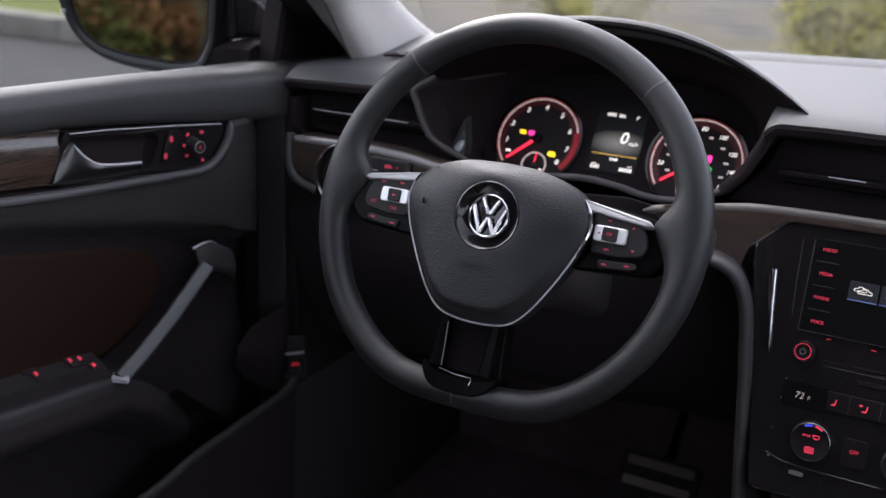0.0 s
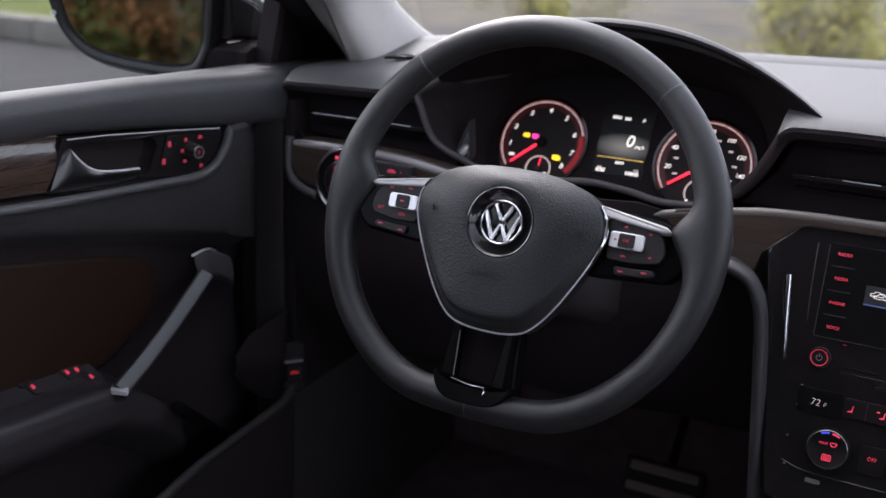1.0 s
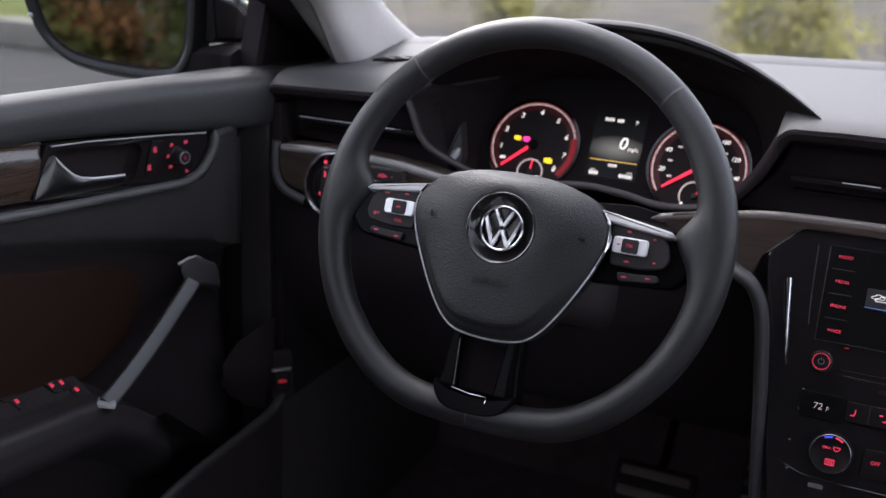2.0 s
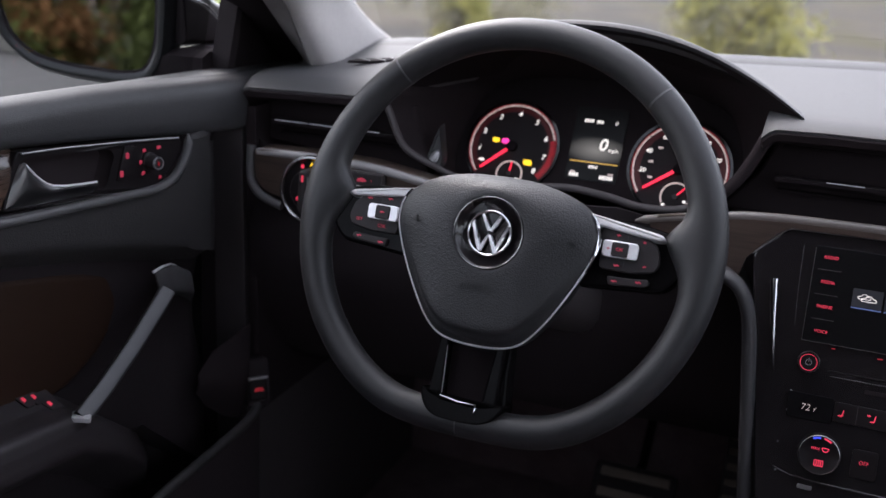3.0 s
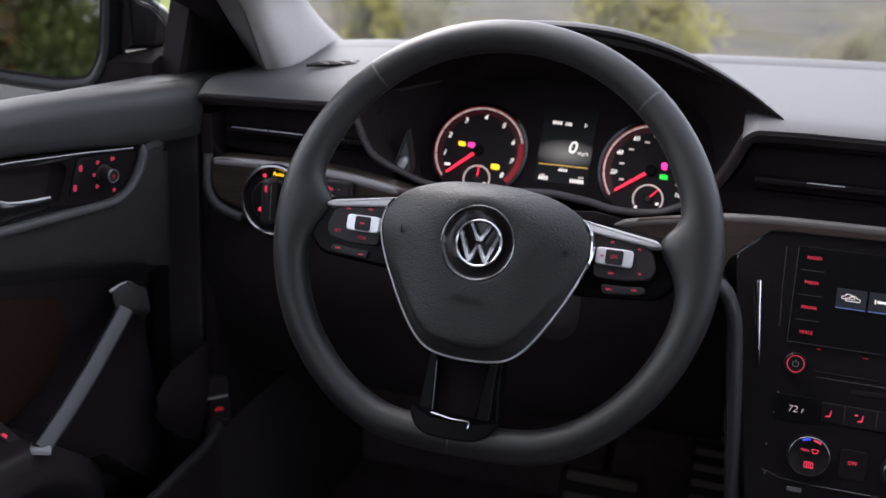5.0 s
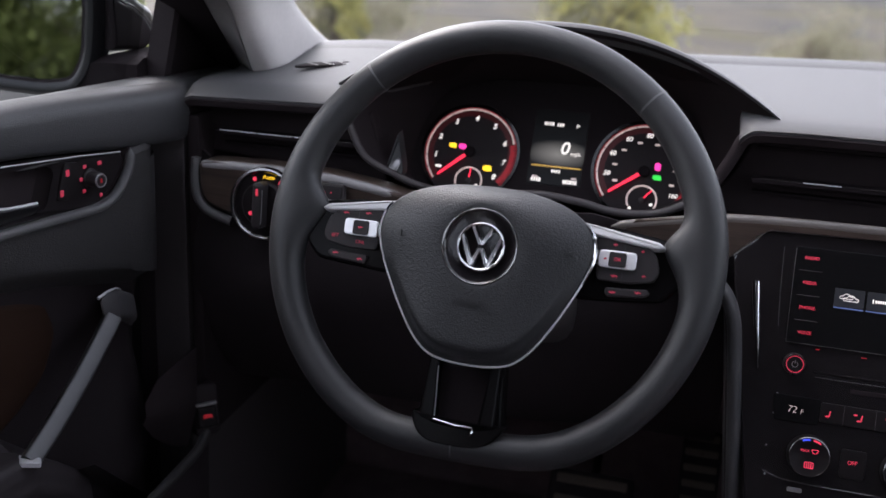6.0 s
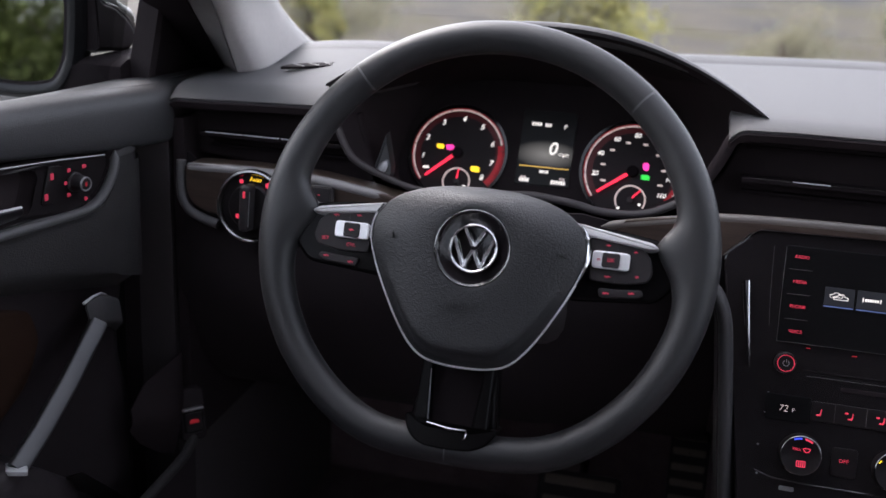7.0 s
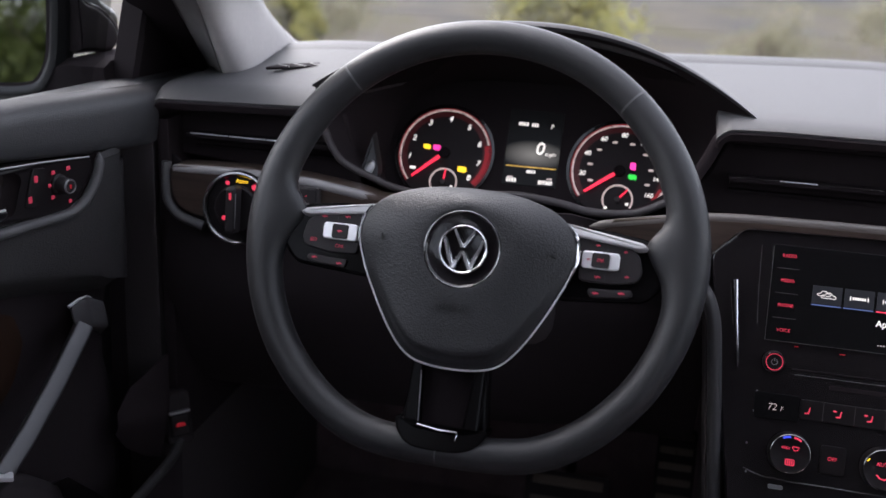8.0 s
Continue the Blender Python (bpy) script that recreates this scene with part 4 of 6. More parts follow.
# ---- column and stalks behind the wheel ----
column = thing("steering_column", W_M, "black shroud of the steering column with its stalks", "steering column")
part("shroud", loft([[(x * f, y * f + dy, h) for x, y in rounded(box2(0.11, 0.10), 0.03)] for f, dy, h in ((0.7, -0.01, -0.055), (1.0, -0.012, -0.065), (1.05, -0.014, -0.14), (1.1, -0.02, -0.26))]), BLACK, column)
part("hub_neck", loft([[(x, y - 0.005, h) for x, y in disc(r, n=24)] for r, h in ((0.05, -0.03), (0.05, -0.06))]), BLACK, column)
for s in (-1, 1):
    st = part("stalk", sweep([(s * 0.04, 0.012, -0.085), (s * 0.10, 0.018, -0.080), (s * 0.155, 0.018, -0.072)], 0.0085, 0.006, up=(0, 0, 1), n=12), SATIN, column, "black control stalk")
    part("stalk_end", plate(rounded(box2(0.030, 0.030), 0.006), -0.006, 0.006, 0.003), DARK, st, "broad end of the stalk", at(s * 0.170, 0.016, -0.070))


# ---- switches on the driver's side ----
def headlight_switch():
    sw = thing("headlight_switch", frame_of((-0.634, 0.164, 0.864), 8), "round headlight switch with a metal ring and lit marks", "light switch")
    part("ring", loft([[(x, y, h) for x, y in disc(r, n=48)] for r, h in ((0.0378, -0.01), (0.0378, 0.003), (0.0368, 0.0052), (0.0350, 0.0056), (0.0325, 0.0038), (0.0315, 0.0))], cap0=False, cap1=False), SWITCHRING, sw, "dark polished metal ring")
    part("face", plate(disc(0.034, n=48), -0.01, 0.001, 0.001), KEYBLACK, sw)
    k = part("knob", loft([[(x, y, h) for x, y in disc(r, n=32)] for r, h in ((0.0235, 0.001), (0.0235, 0.006), (0.0215, 0.008))]), KEYBLACK, sw, "black turning knob")
    part("grip", plate(rounded(box2(0.0115, 0.047), 0.005, 4), 0.006, 0.022, 0.004), SATIN, k, "raised grip bar")
    part("mark", plate(rounded(box2(0.0026, 0.007), 0.001, 2), 0.0215, 0.0225, 0.0002), REDKEY, k, "", at(0, 0.014))
    part("grip_edge", sweep([(0.0052, y, 0.0205) for y in (-0.018, -0.006, 0.006, 0.017)], 0.0004, 0.0004, n=6), GREYMETAL, k, "thin bright edge of the grip")
    lettering("auto_word", "Auto", 0.0062, AMBER, sw, at(0.003, 0.0275, 0.0014), "amber lit word")
    for x, y, w in ((-0.0125, 0.0245, 0.0045), (0.0165, 0.0225, 0.006), (-0.012, -0.010, 0.0048), (0.0225, -0.004, 0.003)):
        part("mark", plate(disc(w * 0.5, n=14), 0.001, 0.0084 if x == -0.012 else 0.0014, 0.0001), RED, sw, "red lit mark", at(x, y))


headlight_switch()

rel = thing("boot_release", frame_of((-0.574, 0.1645, 0.884), 8), "narrow black boot release button with a red mark", "button")
part("frame", plate(rounded(box2(0.049, 0.0170), 0.002, 2), -0.008, 0.0005, 0.0006), BLACK, rel)
part("key", plate(rounded(box2(0.0455, 0.0140), 0.0015, 2), -0.004, 0.0018, 0.0007), SATIN, rel)
part("mark", plate([(-0.006, -0.002), (0.002, -0.0022), (0.0055, -0.001), (0.0045, 0.0006), (0.000, 0.0024), (-0.005, 0.0012)], 0.0018, 0.0021, 0.0001), REDMARK, rel, "red lit mark", at(0.001, 0))
part("mark", plate(disc(0.0007, n=8), 0.0018, 0.0021, 0.0001), REDKEY, rel, "", at(0.012, 0))

# ---- centre stack ----
ST_TILT = math.degrees(math.atan(0.36))
ST_M = frame_of((0.0, 0.152, 0.798), ST_TILT)
K = math.hypot(1, 0.36)


def up(z):
    """Height on the stack's face of a point at height z."""
    return (z - 0.798) * K


unit = thing("infotainment_unit", ST_M, "glossy black touch-screen unit with red lit keys in the dashboard", "touch screen")
BEZEL = [(-0.1700, 0.0725), (-0.1465, 0.0955), (-0.139, 0.1000), (0.139, 0.1050), (0.1465, 0.0985), (0.1700, 0.0725), (0.132, up(0.652)), (-0.132, up(0.652))]
part("bezel", plate(rounded(BEZEL, 0.006, 4), -0.03, 0, 0.002), GLOSS, unit, "glossy black surround")
part("bezel_line", sweep([(x, y, 0.0002) for x, y in ((-0.1697, 0.0722), (-0.1467, 0.0948), (-0.1430, 0.0978), (-0.1385, 0.0993), (0, 0.1020), (0.138, 0.1045))], 0.0005, 0.0004, n=6), GREYMETAL, unit, "thin bright edge")
screen = part("screen", plate(rounded([(-0.1155, 0.0880), (0.1155, 0.0880), (0.1150, 0.0002), (-0.1150, 0.0002)], 0.002, 2), -0.004, 0.0012, 0.0006), LCD, unit, "black glass touch screen")
part("screen_line", sweep([(-0.1155, 0.0860, 0.0012), (-0.1150, 0.0002, 0.0012)], 0.00055, 0.0005, n=6, up=(0, 0, 1)), RINGMETAL, unit, "thin metal edge of the screen")
part("screen_line", sweep([(-0.1150, 0.0002, 0.0012), (0.1150, 0.0002, 0.0012)], 0.0005, 0.0005, n=6, up=(0, 0, 1)), RINGMETAL, unit, "thin metal edge of the screen")
part("bezel_line", sweep([(-0.1262, 0.0860, 0.0004), (-0.1250, 0.045, 0.0004), (-0.1230, 0.013, 0.0004)], 0.0004, 0.0004, n=6, up=(0, 0, 1)), RINGMETAL, unit)
part("chrome_strip", sweep([(-0.1502, 0.0490, 0.001), (-0.1475, 0.030, 0.001), (-0.1440, 0.010, 0.001)], 0.0005, 0.0005, n=6, up=(0, 0, 1)), RINGMETAL, unit, "thin bright edge beside the strip")
part("chrome_strip", sweep([(-0.1462, 0.0515, 0.002), (-0.1415, 0.014, 0.003), (-0.1360, -0.0270, 0.002)], lambda s: 0.0026 - 0.0016 * s, 0.0022, n=10, up=(0, 0, 1)), CHROME, unit, "upright chrome strip")
for i, w in enumerate(("RADIO", "MEDIA", "PHONE", "VOICE")):
    lettering("key_word", w, 0.0041, REDKEY, screen, at(-0.1010 + 0.0004 * i, 0.0782 - 0.0226 * i, 0.0013), "red lit word")
    if i < 3:
        part("key_joint", plate(box2(0.020, 0.0005), 0.0012, 0.0014, 0.0001), DARK, screen, "", at(-0.1010 + 0.0004 * i, 0.0667 - 0.0226 * i))


def screen_tile(x, w, line, car):
    tile = part("tile", plate(rounded(box2(w, 0.0165), 0.0005, 1), 0.0012, 0.0014, 0.0001), TILE, screen, "dark grey screen tile", at(x, 0.0462))
    part("tile_line", plate(box2(w, 0.0011), 0.0014, 0.0016, 0.0001), line, tile, "coloured line under the tile", at(0, -0.0093))
    if car:
        out = rounded([(-0.0075, -0.003), (0.0085, -0.003), (0.0085, 0.0005), (0.005, 0.001), (0.003, 0.0038), (-0.002, 0.0038), (-0.0035, 0.001), (-0.0075, 0.0006)], 0.001, 2)
        part("sign", band(out, [(v.x, v.y) for v in inset(out, 0.0006)], 0.0014, 0.0017), WHITE, tile, "white outline sign", at(0.001, -0.0003) @ Matrix.Diagonal((0.8, 0.8, 1, 1)))
        part("sign", band(out, [(v.x, v.y) for v in inset(out, 0.0006)], 0.0014, 0.0017), WHITE, tile, "white outline sign", at(-0.0030, 0.0012) @ Matrix.Diagonal((0.7, 0.7, 1, 1)))
    else:
        for k in range(6):
            part("sign", plate(box2(0.0014, 0.0024), 0.0014, 0.0017, 0.0001), WHITE, tile, "", at(-0.005 + 0.002 * k, 0))
        for k in (-1, 1):
            part("sign", plate(box2(0.0008, 0.0040), 0.0014, 0.0017, 0.0001), WHITE, tile, "", at(k * 0.0075, 0))


screen_tile(-0.0655, 0.0255, BLUELINE, True)
screen_tile(-0.0378, 0.0255, BLUELINE, False)
screen_tile(-0.0100, 0.0255, RED, False)
lettering("screen_word", "App", 0.0082, WHITE, screen, at(-0.0150, 0.0260, 0.0013), "white screen word")
for k in range(5):
    part("screen_dot", plate(disc(0.0005, n=8), 0.0012, 0.0015, 0.0001), WHITE, screen, "", at(-0.0180 + 0.0025 * k, up(0.8045)))


def dial(name, r, x, z, parent, label):
    d = part(name, loft([[(a, b, h) for a, b in disc(q, n=44)] for q, h in ((r * 1.06, -0.002), (r * 1.05, 0.004), (r, 0.011), (r * 0.97, 0.0125), (r * 0.93, 0.0120))]), KEYBLACK, parent, label, at(x, up(z)))
    part("dial_ring", loft([[(a, b, h) for a, b in disc(q, n=44)] for q, h in ((r * 1.0, 0.0112), (r * 0.985, 0.0127), (r * 0.955, 0.0130), (r * 0.94, 0.0112))], cap0=False, cap1=False), RINGMETAL, d, "thin bright ring")
    part("dial_face", plate(disc(r * 0.93, n=40), 0.006, 0.0118, 0.0004), KEYBLACK, d)
    return d


power = dial("power_knob", 0.0093, -0.1055, 0.7805, unit, "small knob with a red lit ring")
part("glow_ring", arc_band(0.0069, 0.0076, 0, 360, 0.0118, 0.0122, n=40), REDKEY, power, "red lit ring")
part("power_mark", arc_band(0.0022, 0.0029, 120, 420, 0.0118, 0.0121, n=20), GREYMETAL, power)
part("power_mark", plate(box2(0.0007, 0.0030), 0.0118, 0.0121, 0.0001), GREYMETAL, power, "", at(0, 0.0022))
part("slot_line", sweep([(-0.088, up(0.776), 0.0003), (0.09, up(0.776), 0.0003)], 0.0005, 0.0004, n=6, up=(0, 0, 1)), KEYBLACK, unit)
part("slot_line", sweep([(-0.086, up(0.7715), 0.0003), (0.09, up(0.7715), 0.0003)], 0.0005, 0.0004, n=6, up=(0, 0, 1)), RINGMETAL, unit)
# raised black strip in place of the slot's dark gap
part("slot", plate(rounded(box2(0.12, 0.004), 0.001, 2), -0.001, 0.0006, 0.0003), PITCH, unit, "narrow disc slot", at(0.005, up(0.7640)))
part("status_mark", plate(box2(0.0035, 0.0010), 0.0, 0.0008, 0.0001), REDDIM, unit, "", at(-0.0868, -0.0030))
part("status_mark", plate(box2(0.0045, 0.0010), 0.0, 0.0008, 0.0001), REDDIM, unit, "", at(-0.0470, -0.0050))

climate = thing("climate_panel", ST_M, "glossy black climate panel with dials and red lit marks", "climate control")
strip = part("key_strip", plate(rounded([(-0.078, up(0.7515)), (0.090, up(0.7515)), (0.090, up(0.7345)), (-0.078, up(0.7345))], 0.002, 2), 0.0, 0.0016, 0.0008), KEYBLACK, climate, "strip of satin black keys")
temp = part("readout", plate(rounded([(-0.119, up(0.7535)), (-0.0785, up(0.7535)), (-0.0785, up(0.7315)), (-0.117, up(0.7315))], 0.002, 2), 0.0, 0.0010, 0.0004), LCD, climate, "black readout with a white temperature")
lettering("temperature", "72", 0.0086, WHITEDIM, temp, at(-0.1020, -0.0598, 0.0012), thin=0.018, lean=0.1)
lettering("temperature_unit", "F", 0.0056, WHITEDIM, temp, at(-0.0937, -0.0608, 0.0012), thin=0.015, lean=0.1)
for i, x in enumerate((-0.0715, -0.0445, -0.0180)):
    seat = [(-0.0022, -0.0030), (0.0013, -0.0030), (0.0020, -0.0018), (0.0025, 0.0030), (0.0016, 0.0031), (0.0008, -0.0014), (-0.0023, -0.0020)]
    part("seat_mark", plate(seat, 0.0014, 0.0019, 0.0001), REDKEY, strip, "red lit seat mark", at(x, up(0.7425)))
    if i:
        part("seat_mark", plate(rounded(box2(0.0030, 0.0015), 0.0006, 2), 0.0014, 0.0019, 0.0001), REDKEY, strip, "", at(x - 0.0036, up(0.7450)))
    part("key_joint", plate(box2(0.0005, 0.017), 0.0014, 0.0018, 0.0001), BLACK, strip, "", at(x + 0.0135, up(0.743)))
d1 = dial("temperature_dial", 0.0178, -0.0838, 0.7055, climate, "round temperature dial with red lit marks")
part("cold_mark", arc_band(0.0142, 0.0160, 92, 118, 0.0118, 0.0122, n=10), BLUE, d1, "blue lit arc")
part("warm_mark", arc_band(0.0142, 0.0160, 55, 82, 0.0118, 0.0122, n=10), RED, d1, "red lit arc")
lettering("dial_word", "MAX", 0.0034, RED, d1, at(-0.0040, 0.0050, 0.0119))
fan = rounded([(-0.0016, -0.0019), (0.0016, -0.0019), (0.0034, 0.0010), (0.0028, 0.0020), (-0.0028, 0.0020), (-0.0034, 0.0010)], 0.0006, 2)
part("screen_mark", band(fan, [(v.x, v.y) for v in inset(fan, 0.0007)], 0.0118, 0.0122), RED, d1, "", at(0.0045, 0.0050))
part("rear_mark", band(rounded(box2(0.0080, 0.0056), 0.0008, 2), rounded(box2(0.0066, 0.0042), 0.0006, 2), 0.0118, 0.0122), RED, d1, "", at(0.0005, -0.0075))
for k in (-1, 0, 1):
    part("rear_mark", plate(box2(0.0009, 0.0038), 0.0118, 0.0122, 0.0001), RED, d1, "", at(0.0005 + 0.0018 * k, -0.0075))
d2 = dial("fan_dial", 0.0178, -0.0040, 0.7035, climate, "round fan dial with red lit marks")
lettering("dial_word", "AUTO", 0.0048, RED, d2, at(0.0, 0.0040, 0.0119))
part("lamp", plate(box2(0.0012, 0.0034), 0.0118, 0.0124, 0.0002), AMBER, d2, "yellow lamp", at(-0.0135, 0.0070, 0, -35))
part("wave_mark", sweep([(-0.006, -0.0050, 0.012), (-0.003, -0.0080, 0.012), (0.001, -0.0090, 0.012), (0.006, -0.0060, 0.012)], 0.0007, 0.0003, n=6), RED, d2)
offk = part("off_key", plate(rounded(box2(0.022, 0.026), 0.003, 3), 0.0, 0.0014, 0.0008), KEYBLACK, climate, "satin black key", at(-0.0455, up(0.7035)))
lettering("key_word", "OFF", 0.0048, REDKEY, offk, at(-0.0005, 0.0012, 0.0015))
part("lower_line", sweep([(-0.1212, -0.1183, 0.0006), (-0.1057, -0.1232, 0.0006), (-0.0785, -0.1247, 0.0006), (0.0026, -0.1253, 0.0006), (0.09, -0.1255, 0.0006)], 0.0006, 0.0005, n=6, up=(0, 0, 1)), RINGMETAL, climate)
part("lamp_bar", plate(rounded(box2(0.013, 0.0040), 0.0012, 2), -0.0005, 0.0012, 0.0004), GREYMETAL, climate, "small silver bar", at(-0.0917, -0.1312))
# small pale discs put in for the glints along the panel's edge
for x, z in ((-0.1165, 0.7535), (-0.1175, 0.7365), (-0.1205, 0.7085), (-0.1185, 0.6840)):
    part("glint_dot", plate(disc(0.0009, n=10), 0, 0.0006, 0.0002), GREYMETAL, climate, "", at(x, up(z)))


# ---- console sides and the space below ----
def console():
    c = thing("centre_console", None, "dark centre console side with a soft grey edge", "console")
    path = smooth_path([(x - 0.0065, y, z) for x, y, z in ((-0.235, 0.140, 0.8545), (-0.204, 0.139, 0.8545), (-0.188, 0.138, 0.8540), (-0.173, 0.138, 0.8475), (-0.164, 0.138, 0.837), (-0.157, 0.138, 0.819), (-0.153, 0.137, 0.796), (-0.149, 0.134, 0.762), (-0.143, 0.128, 0.71), (-0.134, 0.115, 0.63), (-0.124, 0.10, 0.55), (-0.115, 0.08, 0.45))], 5)
    part("soft_edge", sweep(path, 0.0065, 0.010, up=(0, -1, 0), n=14), DOORSKIN, c, "soft grained grey edge")
    rows = [[(p.x - 0.004, p.y + 0.004, p.z), (p.x - 0.006, p.y + 0.05, p.z - 0.004), (p.x - 0.006, p.y + 0.2, p.z - 0.01)] for p in path]
    part("side_panel", sheet(rows, 0.004), DARK, c, "dark side panel")
    part("body", block(-0.12, 0.12, 0.22, 0.70, 0.25, 0.86, 0.004), BLACK, c)
    part("tunnel", block(-0.125, 0.125, -0.9, 0.16, 0.25, 0.48, 0.01), BLACK, c)


console()


def pedal(name, x0, x1, z0, z1, y, lean, bars, label):
    p = thing(name, frame_of(((x0 + x1) / 2, y, (z0 + z1) / 2), lean), label, "pedal", "pedals")
    w, h = x1 - x0, z1 - z0
    part("plate", plate(rounded(box2(w, h), 0.008), -0.006, 0, 0.002), RUBBER, p, "black rubber pad")
    if bars > 0:
        for i in range(bars):
            y0 = -h / 2 + h * (i + 0.5) / bars
            part("grip_strip", plate(rounded(box2(w * 0.84, h / bars * 0.45), 0.002, 2), 0, 0.002, 0.0008), PEDAL, p, "steel grip strip", at(0, y0))
    part("arm", sweep([(0, h * 0.3, -0.006), (0, h * 0.7, -0.04), (0.0, h * 0.7 + 0.18, -0.06)], 0.006, 0.01, n=8), VENT, p)


pedal("brake_pedal", -0.356, -0.246, 0.412, 0.468, 0.437, 40, 2, "wide steel-faced brake pedal under the dashboard")
pedal("throttle_pedal", -0.192, -0.142, 0.365, 0.545, 0.440, 30, 9, "tall steel-faced throttle pedal beside the console")


def bonnet_release():
    k = thing("bonnet_release", None, "bonnet release lever with a red mark in a dark recess", "lever")
    m = Matrix.Translation((-0.712, 0.176, 0.602)) @ Euler((0, 0, radians(48))).to_matrix().to_4x4() @ frame_of((0, 0, 0), 14)
    part("housing", plate(rounded([(-0.015, -0.022), (0.015, -0.022), (0.016, 0.038), (-0.012, 0.038)], 0.008), -0.03, -0.004, 0.003), TRIMBLACK, k, "", m)
    rows = [[(-0.753, 0.106, 0.622), (-0.750, 0.108, 0.630), (-0.753, 0.112, 0.640)], [(-0.750, 0.120, 0.600), (-0.735, 0.128, 0.632), (-0.750, 0.136, 0.660)], [(-0.742, 0.145, 0.578), (-0.722, 0.150, 0.624), (-0.740, 0.165, 0.672)], [(-0.735, 0.165, 0.568), (-0.728, 0.172, 0.62), (-0.738, 0.195, 0.676)]]
    part("moulding", sheet([smooth_path(r, 4) for r in rows], 0.004), VENT, k, "dark moulded facet beside the lever", angle=70)
    part("lever", plate(rounded(box2(0.024, 0.026), 0.004), -0.012, 0.0, 0.003), KEYBLACK, k, "", m)
    part("edge", plate(rounded(box2(0.024, 0.003), 0.001, 2), -0.004, 0.0015, 0.0008), GREYMETAL, k, "bright upper edge", m @ at(0, 0.0150))
    part("mark", plate(rounded([(-0.006, -0.0018), (0.006, -0.0018), (0.004, 0.002), (-0.004, 0.0026)], 0.001, 2), 0, 0.0006, 0.0001), REDDIM, k, "red lit mark", m @ at(0, 0.001))


bonnet_release()


# ---- the driver's door ----
def door_x(y, z):
    """The inner face of the door."""
    x = -0.786 + (0.25 * (y - 0.02) if y > 0.02 else 0) - 0.02 * max(0, 0.80 - z)
    return min(x, -0.738) - 12 * max(0.0, y - 0.125) ** 2 * max(0.0, min(1.0, (0.96 - z) / 0.06))


car_door = thing("car_door", None, "closed driver's door with vinyl lining, walnut strip and pull handle", "car door")


